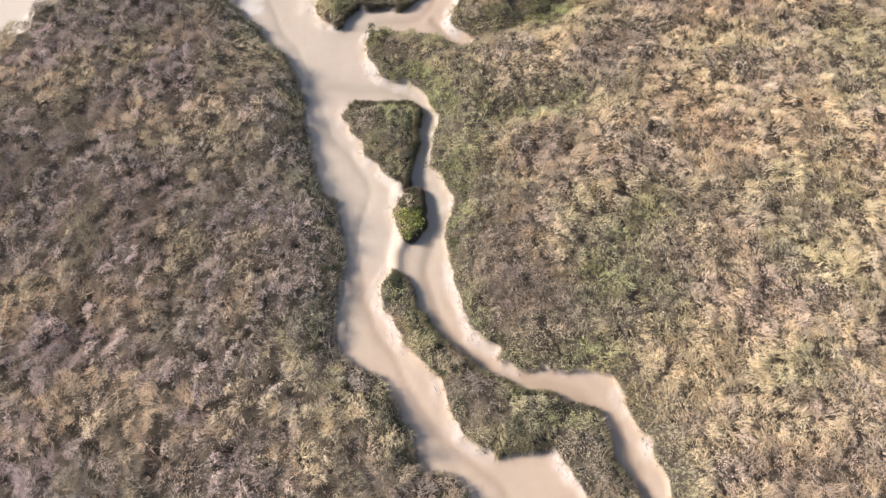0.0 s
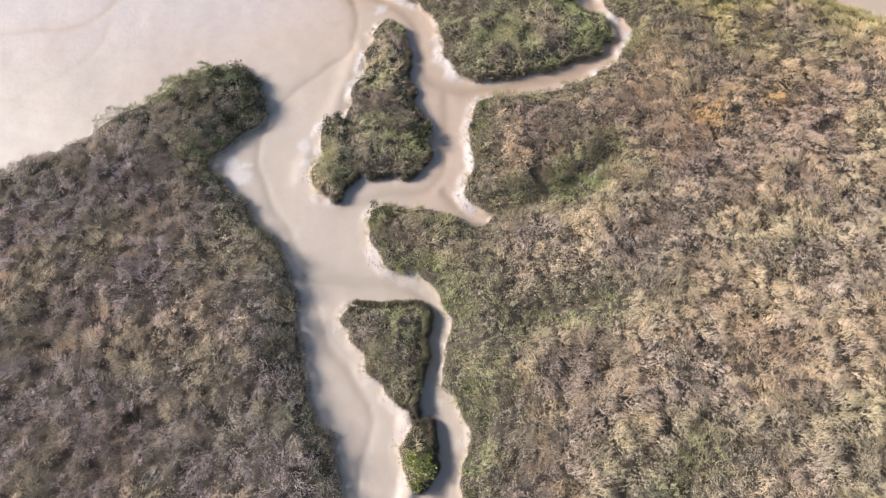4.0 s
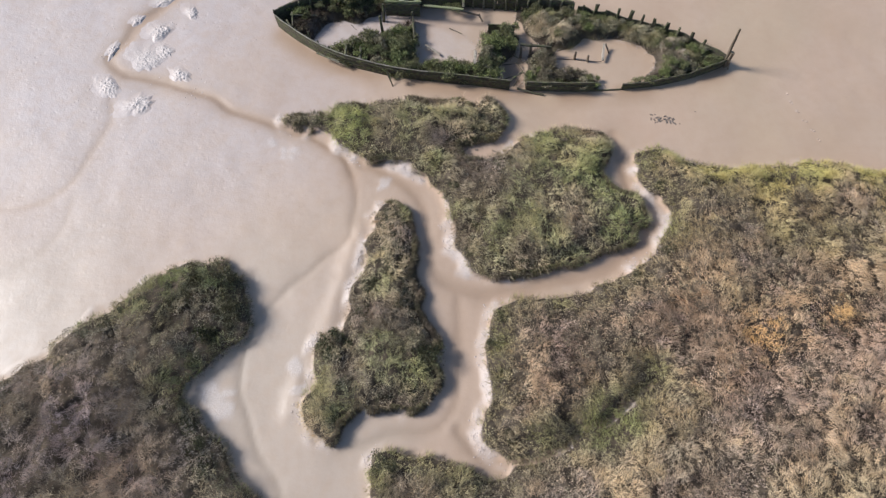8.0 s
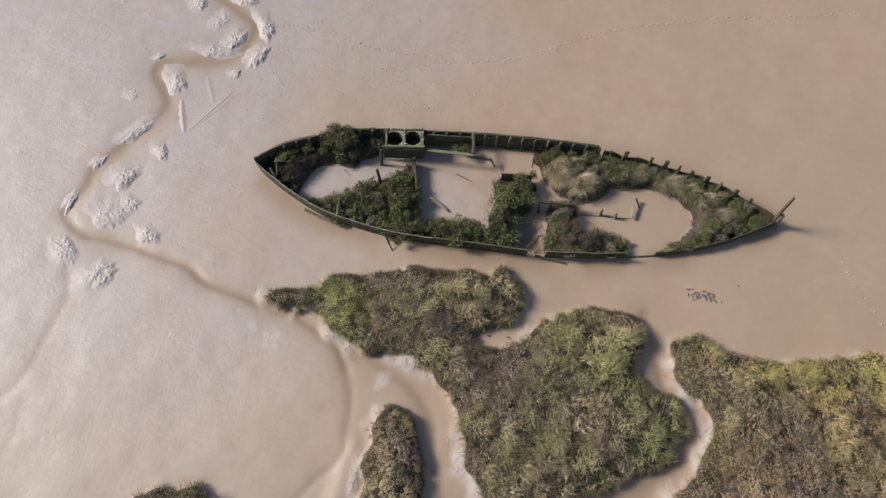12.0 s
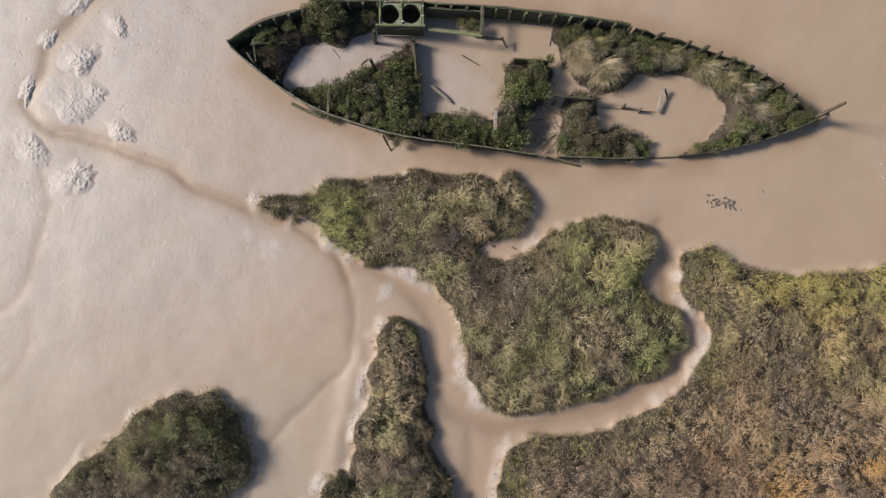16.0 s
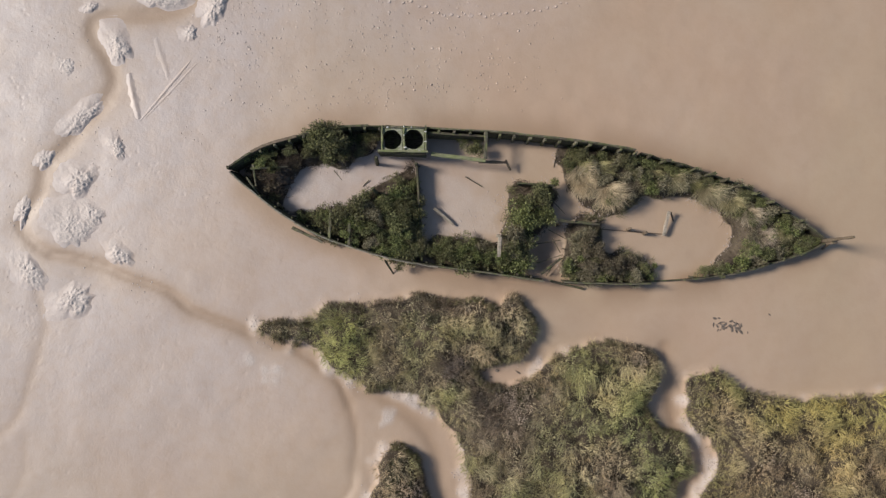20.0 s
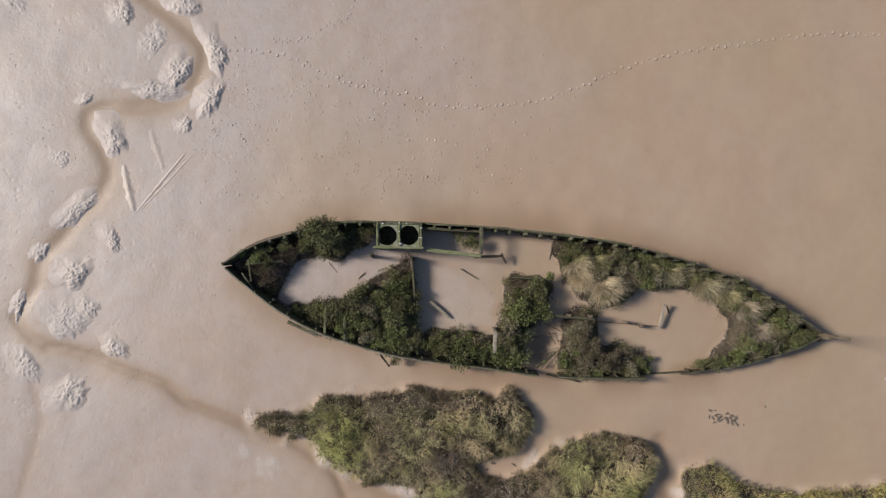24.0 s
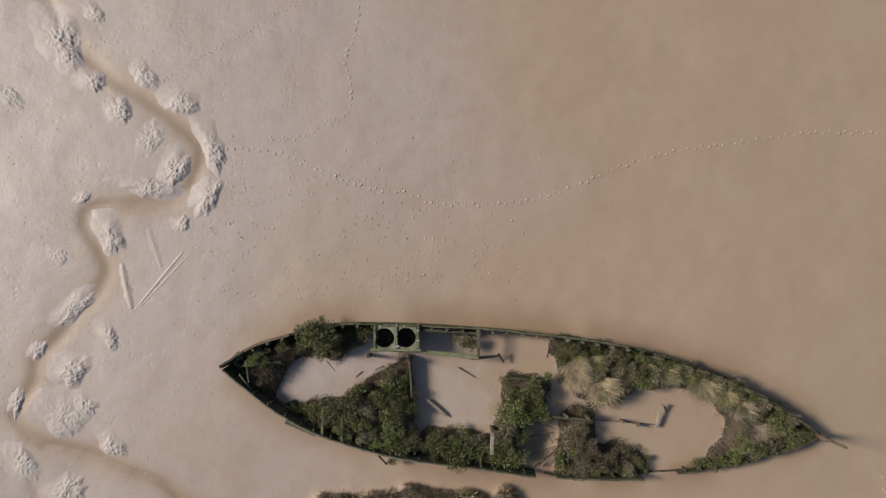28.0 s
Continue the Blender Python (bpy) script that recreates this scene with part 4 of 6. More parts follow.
def fringe(key, spacing, depth, low, high, dark, chance, box):
    """Shrubs along the edge of a piece of land, a little inside it."""
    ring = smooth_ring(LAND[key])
    step = np.linalg.norm(np.roll(ring, -1, 0) - ring, axis=1)
    run, at = np.cumsum(step), 0.0
    while at < run[-1]:
        k = int(np.searchsorted(run, at))
        at += spacing * rng.uniform(0.6, 1.5)
        a, b = ring[k % len(ring)], ring[(k + 1) % len(ring)]
        side = np.array([-(b - a)[1], (b - a)[0]])
        side /= np.linalg.norm(side) + 1e-9
        for sign in (1, -1):
            p = (a + b) / 2 + side * sign * depth * rng.uniform(0.6, 1.6)
            if field(key, p[:1], p[1:])[0] > depth * 0.4:
                break
        else:
            continue
        if not (box[0] < p[0] < box[1] and box[2] < p[1] < box[3]) or rng.rand() > chance:
            continue
        shrub("dark" if rng.rand() < dark else "green", p[0], p[1], rng.uniform(low, high), "shrubs along the creeks", squash=rng.uniform(0.42, 0.65))


VIEW = (-29, 25, -58, 20)
fringe("west", 0.8, 0.8, 0.38, 0.62, 0.85, 0.85, VIEW)
fringe("long", 0.85, 0.8, 0.36, 0.56, 0.5, 0.8, VIEW)
fringe("north", 1.0, 0.75, 0.32, 0.5, 0.35, 0.65, VIEW)
fringe("wedge", 0.9, 0.7, 0.34, 0.5, 0.4, 0.8, VIEW)
fringe("strip", 1.3, 0.35, 0.34, 0.5, 0.2, 0.6, VIEW)
fringe("east", 1.5, 0.65, 0.32, 0.55, 0.3, 0.6, VIEW)
shrub("dark", -15.2, -19.3, 1.05, "shrubs along the creeks")
shrub("dark", -14.5, -21.0, 1.0, "shrubs along the creeks")
shrub("dark", -16.4, -19.3, 0.9, "shrubs along the creeks")
shrub("green", -17.0, -20.4, 0.9, "shrubs along the creeks")
shrub("dark", -15.6, -22.0, 0.8, "shrubs along the creeks")
shrub("dark", -4.4, -23.3, 0.85, "shrubs along the creeks")
shrub("dark", -9.3, -22.9, 0.85, "shrubs along the creeks")
shrub("dark", -7.2, -19.6, 0.55, "shrubs along the creeks")
shrub("dark", -6.5, -28.5, 0.75, "shrubs along the creeks")
shrub("yellow", -4.4, -41.5, 0.9, "bushes on the small island")
shrub("yellow", -4.25, -40.9, 0.65, "bushes on the small island")
shrub("green", -4.5, -40.4, 0.7, "bushes on the small island")
shrub("dark", -4.3, -39.7, 0.5, "bushes on the small island")


def joined_scrub(name, places, leaves, leaf, material, label):
    """Low scrub too thick to tell apart, as one growth. places: x, y, size and height of each clump."""
    kinds = [leaf_cloud(90 + k, leaves, 0.75, leaf)[0] for k in range(4)]
    made = []
    for x, y, size, z in places:
        a = rng.uniform(0, 6.283)
        c, q = math.cos(a) * size, math.sin(a) * size
        v = kinds[rng.randint(4)]
        made.append(np.stack([x + v[:, 0] * c - v[:, 1] * q, y + v[:, 0] * q + v[:, 1] * c, z + v[:, 2] * size * rng.uniform(0.5, 0.8)], -1))
    verts = np.concatenate(made)
    me = mesh_of(name, verts, np.arange(len(verts)), np.arange(len(verts) // 3) * 3, material)
    tagged(new(name, me), label, "scrub", kind="stuff")


def inland_places(key, count, box):
    x, y = rng.uniform(box[0], box[1], 9000), rng.uniform(box[2], box[3], 9000)
    keep = (field(key, x, y) > 0.9) & (ripple(x, y, 3.0, 37) > 0.4)
    x, y = x[keep][:count], y[keep][:count]
    return list(zip(x, y, rng.uniform(0.28, 0.6, len(x)), land_height(x, y) - 0.02))


def shade_side_places(key, spacing):
    """Clumps along the edges that face away from the sun, dark-leaved to deepen the shade there."""
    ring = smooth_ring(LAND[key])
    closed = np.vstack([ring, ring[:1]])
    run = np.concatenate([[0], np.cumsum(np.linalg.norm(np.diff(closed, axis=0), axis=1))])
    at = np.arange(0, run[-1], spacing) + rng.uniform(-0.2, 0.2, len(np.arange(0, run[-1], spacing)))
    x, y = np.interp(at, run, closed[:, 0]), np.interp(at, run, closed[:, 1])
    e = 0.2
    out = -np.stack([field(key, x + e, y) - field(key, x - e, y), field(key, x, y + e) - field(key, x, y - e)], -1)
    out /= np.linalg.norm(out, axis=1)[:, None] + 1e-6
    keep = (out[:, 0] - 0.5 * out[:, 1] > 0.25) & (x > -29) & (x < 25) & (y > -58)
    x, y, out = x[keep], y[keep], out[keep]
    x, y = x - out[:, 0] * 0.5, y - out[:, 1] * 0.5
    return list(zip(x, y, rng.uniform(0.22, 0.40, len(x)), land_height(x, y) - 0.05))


joined_scrub("marsh_scrub", inland_places("west", 130, (-28, -4, -58, -19)), 420, 0.075, SHRUB_DEAD, "dark brown dead scrub scattered through the western marsh")
joined_scrub("marsh_scrub", inland_places("east", 110, (-1, 24, -58, -13)), 420, 0.075, SHRUB_DEAD, "dark brown dead scrub scattered through the eastern marsh")
# Dark leaves on the sunless edges paint in part of the shade there.
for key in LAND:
    joined_scrub("bank_scrub", shade_side_places(key, 0.5), 460, 0.065, SHRUB_DARK, "dark scrub overhanging the shaded edge of the bank, added to deepen its shade")


# ---- the wreck ----
NORTH_SIDE = [(-14.1, -1.5), (-12.5, -0.5), (-10.7, 0), (-9.6, 0.3), (-8.4, 0.42), (-6.8, 0.4), (-4.8, 0.3), (-2.1, 0.1), (-0.9, 0), (0.6, -0.2),
              (3, -0.5), (5.1, -0.9), (7.7, -1.65), (9.7, -2.4), (10.8, -3), (12.1, -3.8), (13.2, -4.6), (14, -5.2)]
SOUTH_SIDE = [(-14.1, -1.5), (-13.1, -2.5), (-11.8, -3.5), (-10.8, -4.2), (-9.5, -4.85), (-8.2, -5.3), (-6.6, -5.8), (-5.3, -6.05), (-3.7, -6.3), (-2.1, -6.5),
              (-0.6, -6.75), (0.6, -6.95), (1.5, -7.02), (3.1, -7.1), (5, -7.15), (6.3, -7.1), (7.9, -7), (9.5, -6.8), (10.8, -6.5), (12.1, -6.1),
              (13.2, -5.7), (14, -5.3)]
SIDE = {"north": (np.array(NORTH_SIDE), 1), "south": (np.array(SOUTH_SIDE), -1)}


def side_at(side, x):
    """The place of the hull's top edge at x, and the level direction out of the hull there."""
    p, sign = SIDE[side]
    f = lambda v: float(np.interp(v, p[:, 0], p[:, 1]))
    y = (f(x - 0.5) + 2 * f(x) + f(x + 0.5)) / 4 if -13.4 < x < 13.3 else f(x)
    slope = (f(min(x + 0.3, 14)) - f(max(x - 0.3, -14.1))) / 0.6
    out = Vector((-slope, 1, 0)).normalized() * sign
    return Vector((x, y, 0)), out


def rim(side, x):
    if side == "north":
        return 1.12 + 0.15 * (x / 14) ** 2 - (0.16 if x > 5 else 0)
    return 0.92 + 0.18 * (x / 14) ** 2 - (0.22 if x > 5.65 else 0.08 if x > 1 else 0)


def strake(side, x0, x1, low, high, inset, thick, ragged=0.0, wave=0.0):
    """A plank along the hull: low and high are heights under the rim, inset goes inwards from the outside."""
    bm = bmesh.new()
    n = max(3, int((x1 - x0) / 0.45))
    rows = []
    for k in range(n + 1):
        x = x0 + (x1 - x0) * k / n
        place, out = side_at(side, x)
        top = rim(side, x) - high + (rng.uniform(-ragged, ragged * 0.3) if ragged else 0)
        foot = rim(side, x) - low
        jog = rng.uniform(-wave, wave)
        ring = []
        for z, o in ((foot, inset), (top, inset), (top, inset + thick), (foot, inset + thick)):
            v = place - out * (o + jog + 0.06 * (rim(side, x) - z))
            ring.append(bm.verts.new((v.x, v.y, z)))
        rows.append(ring)
    for a, b in zip(rows, rows[1:]):
        for i in range(4):
            bm.faces.new((a[i], a[(i + 1) % 4], b[(i + 1) % 4], b[i]))
    bm.faces.new(rows[0])
    bm.faces.new(list(reversed(rows[-1])))
    bmesh.ops.recalc_face_normals(bm, faces=bm.faces)
    return bm


def beam(a, b, wide, deep, taper=1.0, rough=0.015, cuts=4):
    """A squared timber from a to b with slightly uneven, worn edges."""
    a, b = Vector(a), Vector(b)
    ax = (b - a).normalized()
    side = ax.cross(Vector((0, 0, 1)))
    if side.length < 0.1:
        side = Vector((1, 0, 0))
    side.normalize()
    up = side.cross(ax).normalized()
    bm = bmesh.new()
    rows = []
    for k in range(cuts + 1):
        s = k / cuts
        g = 1 + (taper - 1) * s
        row = []
        for u, v in ((-1, -0.7), (-0.7, -1), (0.7, -1), (1, -0.7), (1, 0.7), (0.7, 1), (-0.7, 1), (-1, 0.7)):
            p = a + (b - a) * s + side * (u * wide / 2 * g) + up * (v * deep / 2 * g)
            p += Vector(rng.uniform(-rough, rough, 3))
            row.append(bm.verts.new(p))
        rows.append(row)
    for p, q in zip(rows, rows[1:]):
        for i in range(8):
            bm.faces.new((p[i], p[(i + 1) % 8], q[(i + 1) % 8], q[i]))
    bm.faces.new(rows[0])
    bm.faces.new(list(reversed(rows[-1])))
    bmesh.ops.recalc_face_normals(bm, faces=bm.faces)
    return bm


def build_wreck():
    hull = thing("shipwreck", (0, -3.4, 0), label="rotten weed-green wooden barge hulk sunk in the mud", category="shipwreck")
    hull.matrix_world = Matrix.Identity(4)
    runs = {"north": [(-13.95, 4.9), (5.2, 13.85)], "south": [(-13.95, 0.55), (1.5, 5.6), (7.3, 13.85)]}
    for side, spans in runs.items():
        for span_no, (x0, x1) in enumerate(spans):
            broken = (side == "north" and span_no == 1) or (side == "south" and span_no > 1)
            for row in range(5):
                high = row * 0.26 + (0.12 if broken else 0.0)
                x = x0
                while x < x1 - 0.2:
                    e = min(x1, x + rng.uniform(3.2, 5.0))
                    if x1 - e < 1.2:
                        e = x1
                    ragged = 0.20 if broken and row == 0 else 0.015
                    part("plank", strake(side, x + 0.01, e - 0.01, high + 0.25, high, rng.uniform(-0.012, 0.012), 0.07, ragged, 0.004), TIMBER, hull)
                    x = e
            if not broken:
                x = x0
                while x < x1 - 0.2:
                    e = min(x1, x + rng.uniform(1.6, 3.4))
                    if x1 - e < 0.8:
                        e = x1
                    if rng.rand() < 0.85 and not (side == "north" and e < -8):
                        part("rail", strake(side, x + 0.01, e - 0.01, 0.03, -0.04, rng.uniform(-0.03, 0.03), rng.uniform(0.04, 0.075), 0.03, 0.022), TIMBER_GREY if side == "south" and x < -5 else TIMBER_GREEN, hull, "worn weathered top rail")
                    part("rubbing_strake", strake(side, x + 0.01, e - 0.01, 0.34, 0.22, -0.04, 0.045, 0.02, 0.02), TIMBER, hull)
                    x = e
    part("rail", strake("north", -12.9, -10.8, 0.04, -0.05, -0.03, 0.12, 0.02, 0.012), TIMBER_BROWN, hull, "bleached brown rail at the bow")
    part("rail", strake("north", -13.7, -12.95, 0.04, -0.04, -0.01, 0.08, 0.02, 0.012), TIMBER, hull)
    # inner lining and rib heads
    for row in range(3):
        part("lining_plank", strake("north", -4.75, -2.1, row * 0.3 + 0.38, row * 0.3 + 0.06, 0.24, 0.05, 0.03, 0.01), TIMBER, hull)
    part("plank", strake("south", 5.6, 7.3, 0.9, 0.62, 0.0, 0.07, 0.06, 0.01), TIMBER, hull, "low broken plank level with the mud")
    x = -12.6
    while x < 13.2:
        for side in ("north", "south"):
            place, out = side_at(side, x)
            if side == "south" and (0.4 < x < 1.6 or 5.5 < x < 7.5):
                continue
            lift = rng.uniform(-0.03, 0.05)
            if x > 4.9 and side == "north":
                lift = rng.uniform(-0.15, 0.5)
            elif side == "south" and x > 1:
                lift = rng.uniform(-0.25, -0.05)
            foot = place - out * 0.19
            top = place - out * 0.15 + Vector((rng.uniform(-0.06, 0.06), 0, rim(side, x) + lift))
            foot.z = -0.2
            wide = 0.13 if x < 4.9 else rng.choice((0.12, 0.16, 0.26, 0.34))
            part("rib", beam(foot, top, *((wide, 0.15) if side == "north" else (0.09, 0.10)), 0.8 if wide < 0.2 else 0.6, 0.025 if wide < 0.2 else 0.05), TIMBER if x > 4.9 or side == "south" else TIMBER_GREEN, hull)
        x += 0.7
    # stem, stern and rudder posts
    part("stem_post", beam((-13.85, -1.5, -0.3), (-13.95, -1.48, 1.3), 0.13, 0.15, 0.9, 0.02), TIMBER, hull, "dark stem post at the bow")
    part("stern_post", beam((13.95, -5.26, -0.3), (13.98, -5.25, 1.2), 0.24, 0.30, 0.9, 0.02), TIMBER_BROWN, hull, "brown stern post")
    part("rudder_post", beam((13.85, -5.22, 0.4), (13.72, -5.09, 2.95), 0.13, 0.15, 0.7, 0.02, 7), TIMBER_BROWN, hull, "thin upright post at the stern")
    part("strut", beam((14.0, -5.3, 0.9), (14.05, -5.6, 0.1), 0.09, 0.09, 0.8), TIMBER_BROWN, hull)
    # two framed deck hatches on the north side
    frames = []
    for x in (-6.85, -5.85, -4.85):
        frames.append(part("deck_beam", beam((x, 0.36, 1.2), (x, -0.8, 1.2), 0.08, 0.14, 1.0), WEED_TIMBER, hull, "weed-green hatch frame"))
    frames.append(part("deck_beam", beam((-7.05, -0.8, 1.22), (-4.75, -0.86, 1.22), 0.10, 0.18, 1.0), WEED_TIMBER, hull, "weed-green hatch frame"))
    frames.append(part("deck_beam", beam((-6.9, 0.30, 1.2), (-4.8, 0.24, 1.2), 0.07, 0.12, 1.0), TIMBER_GREEN, hull))
    for x in (-6.42, -5.42):
        bm = bmesh.new()
        bmesh.ops.create_cone(bm, cap_ends=False, segments=24, radius1=0.50, radius2=0.47, depth=0.9, matrix=Matrix.Translation((x, -0.28, 0.72)))
        inner = bmesh.ops.create_cone(bm, cap_ends=False, segments=24, radius1=0.46, radius2=0.45, depth=0.9, matrix=Matrix.Translation((x, -0.28, 0.72)))
        bmesh.ops.reverse_faces(bm, faces=[f for f in bm.faces if all(v in inner["verts"] for v in f.verts)])
        part("hatch_ring", bm, TIMBER, hull, "dark round hatch well")
        bm = bmesh.new()
        rows = []
        for z in (1.19, 1.14):
            round_hole, square = [], []
            for k in range(32):
                c, q = math.cos(k * math.pi / 16), math.sin(k * math.pi / 16)
                g = 0.455 * (1 + 0.02 * math.sin(k * 1.3 + x))
                reach = 1 / max(abs(c), abs(q))
                round_hole.append(bm.verts.new((x + c * g, -0.28 + q * g, z)))
                square.append(bm.verts.new((x + c * reach * 0.49, -0.28 + q * reach * 0.53, z)))
            rows.append((round_hole, square))
        for k in range(32):
            j = (k + 1) % 32
            (h0, s0), (h1, s1) = rows
            bm.faces.new((h0[k], s0[k], s0[j], h0[j])), bm.faces.new((h1[j], s1[j], s1[k], h1[k]))
            bm.faces.new((h0[j], h1[j], h1[k], h0[k])), bm.faces.new((s0[k], s1[k], s1[j], s0[j]))
        bmesh.ops.recalc_face_normals(bm, faces=bm.faces)
        part("hatch_board", bm, LIMED_TIMBER, hull, "lime-streaked weed-green board round the hatch hole")
    # Dark board added beneath both wells so that they look deep in shade.
    part("well_floor", beam((-6.8, -0.25, 0.3), (-4.9, -0.28, 0.3), 1.0, 0.06, 1.0), TIMBER, hull, "dark board added under the hatch wells to deepen their shade")
    for x, y in ((-5.85, 0.30), (-5.15, -0.82), (-5.80, -0.66), (-4.85, 0.05), (-5.5, 0.27), (-6.6, 0.28), (-5.85, -0.1), (-4.86, -0.4), (-5.0, -0.84)):
        bm = bmesh.new()
        bmesh.ops.create_icosphere(bm, subdivisions=1, radius=1.0, matrix=Matrix.Translation((x, y, 1.275)) @ Matrix.Diagonal((0.07 * rng.uniform(0.5, 1.4), 0.035, 0.015, 1)))
        under = 4 if y > 0.2 else 3 if y < -0.6 else 2 if x > -5 else 1
        part("lime_patch", bm, CHALK, frames[under], "whitish droppings on the hatch frame")
    # fallen plank, cross beams and bulkheads
    part("deck_plank", beam((-4.6, -0.95, 1.05), (-2.1, -1.28, 1.0), 0.17, 0.07, 1.0), WEED_TIMBER, hull, "fallen weed-green deck plank")
    part("deck_plank", beam((-2.4, -1.32, 0.95), (-1.1, -1.3, 0.5), 0.14, 0.06, 0.8), TIMBER_BROWN, hull)
    part("deck_plank", beam((-1.1, -1.2, 0.5), (-0.85, -1.65, 0.3), 0.12, 0.06, 0.8), TIMBER_BROWN, hull)
    part("deck_beam", beam((-2.05, 0.05, 1.1), (-2.1, -1.2, 1.05), 0.16, 0.16, 1.0), TIMBER_GREEN, hull)
    part("deck_beam", beam((-4.75, 0.05, 1.0), (-2.1, -0.15, 1.0), 0.10, 0.14, 1.0), TIMBER, hull)
    for k in range(4):
        part("bulkhead_plank", beam((-5.3, -1.4, 0.5 - k * 0.22), (-5.12, -5.9, 0.46 - k * 0.22), 0.09, 0.23, 1.0, 0.012, 8), TIMBER, hull)
    part("bulkhead_post", beam((-5.32, -1.32, -0.1), (-5.34, -1.36, 0.9), 0.14, 0.16, 0.8), TIMBER, hull)
    for k in range(4):
        part("bulkhead_plank", beam((-7.05, -0.86, 1.0 - k * 0.24), (-4.85, -0.95, 1.0 - k * 0.24), 0.07, 0.23, 1.0, 0.012, 5), TIMBER, hull)
    part("deck_beam", beam((-0.6, -2.3, 0.72), (1.15, -2.45, 0.68), 0.08, 0.10, 1.0), TIMBER, hull)
    for k in range(3):
        part("bulkhead_plank", beam((-0.55, -2.33, 0.56 - k * 0.24), (1.1, -2.47, 0.52 - k * 0.24), 0.05, 0.23, 1.0, 0.012, 5), TIMBER, hull)
    part("post", beam((-7.2, -1.25, 0), (-7.15, -1.1, 1.35), 0.16, 0.16, 0.8), TIMBER, hull)
    part("post", beam((-7.15, -2.75, 0), (-7.27, -2.57, 1.8), 0.20, 0.16, 0.6), TIMBER, hull, "jagged dark upright stump")
    for a, b in (((-9.35, -3.5, 0.75), (-9.4, -4.85, 0.85)), ((-8.45, -3.4, 0.75), (-8.5, -5.15, 0.85))):
        part("deck_beam", beam(a, b, 0.12, 0.14, 1.0), TIMBER_GREEN, hull)
    part("post", beam((-11.75, -3.3, 0), (-11.7, -3.15, 1.2), 0.12, 0.12, 0.7), TIMBER, hull)
    for x, y, h in ((4.75, -4.55, 0.62), (5.55, -4.75, 0.5), (2.0, -4.15, 1.0), (3.0, -4.2, 1.1), (1.4, -4.3, 0.8)):
        part("post", beam((x, y, -0.05), (x + rng.uniform(-0.05, 0.05), y + 0.05, h), 0.15, 0.13, 0.75), TIMBER_BROWN, hull)
    part("deck_beam", beam((1.3, -4.1, 0.85), (3.2, -4.3, 0.85), 0.14, 0.14, 0.9), TIMBER, hull)
    part("fallen_timber", beam((3.5, -4.5, 0.03), (6.4, -4.78, 0.0), 0.035, 0.035, 0.8, 0.02, 7), TIMBER_BROWN, hull)
    part("fallen_timber", beam((6.62, -3.72, 0.42), (6.42, -4.85, 0.2), 0.15, 0.09, 1.0, 0.02, 5), TIMBER_PALE, hull, "bleached plank standing in the mud")
    part("fallen_timber", beam((6.68, -3.75, 0.48), (6.95, -4.15, 0.05), 0.08, 0.07, 0.8), TIMBER_BROWN, hull)
    part("post", beam((-1.5, -4.75, 0.1), (-1.5, -4.8, 1.15), 0.16, 0.16, 0.9), TIMBER_PALE, hull, "pale weathered post")
    part("fallen_timber", beam((-1.48, -4.85, 1.2), (-1.55, -5.75, 1.1), 0.18, 0.09, 0.8), TIMBER_PALE, hull, "pale weathered timber")
    part("fallen_timber", beam((-4.5, -3.4, 0.2), (-3.6, -4.2, 0.15), 0.13, 0.08, 0.8), TIMBER_PALE, hull)
    part("fallen_timber", beam((-13.0, -1.5, 0.95), (-11.3, -1.4, 0.75), 0.08, 0.08, 0.8), TIMBER_GREEN, hull)
    part("fallen_timber", beam((-13.2, -1.9, 0.95), (-12.7, -2.7, 0.75), 0.09, 0.08, 0.8), TIMBER_GREEN, hull)
    part("fallen_timber", beam((-12.9, -1.3, 0.95), (-12.8, -2.3, 0.85), 0.09, 0.08, 0.8), TIMBER_GREEN, hull)
    for a, b in (((0.9, -4.5, 0.35), (1.75, -4.95, 0.2)), ((0.2, -5.2, 0.3), (1.5, -5.0, 0.25)), ((1.2, -3.2, 0.25), (1.75, -3.75, 0.1)), ((0.3, -6.1, 0.1), (1.6, -5.7, 0.15)),
                 ((0.8, -6.7, 0.1), (1.3, -5.9, 0.2)), ((1.55, -6.75, 0.0), (1.5, -6.6, 0.55)), ((1.1, -4.9, 0.2), (1.5, -5.6, 0.05)), ((-3.0, -1.9, 0.03), (-2.2, -2.4, 0.05)), ((1.25, -1.5, 0.02), (1.4, -0.9, 0.06)),
                 ((-9.3, -1.5, 0.04), (-8.9, -2.0, 0.05)), ((-7.9, -2.3, 0.06), (-7.6, -2.0, 0.1))):
        part("stick", beam(a, b, 0.035, 0.035, 0.6, 0.01), TIMBER, hull, "broken stick caught in the silt")
    part("broken_plank", beam((-6.85, -5.85, 0.6), (-6.5, -6.5, 0.02), 0.09, 0.05, 0.7), TIMBER, hull)
    part("broken_plank", beam((-11.2, -4.25, 0.55), (-9.8, -4.95, 0.45), 0.14, 0.07, 0.9, 0.02, 5), TIMBER_GREEN, hull)
    part("broken_plank", beam((0.5, -6.6, 0.45), (1.4, -5.9, 0.5), 0.10, 0.07, 0.9, 0.02, 5), TIMBER, hull)
    part("broken_plank", beam((1.0, -6.95, 0.2), (2.6, -7.35, 0.08), 0.10, 0.06, 0.9, 0.02, 5), TIMBER, hull)


build_wreck()


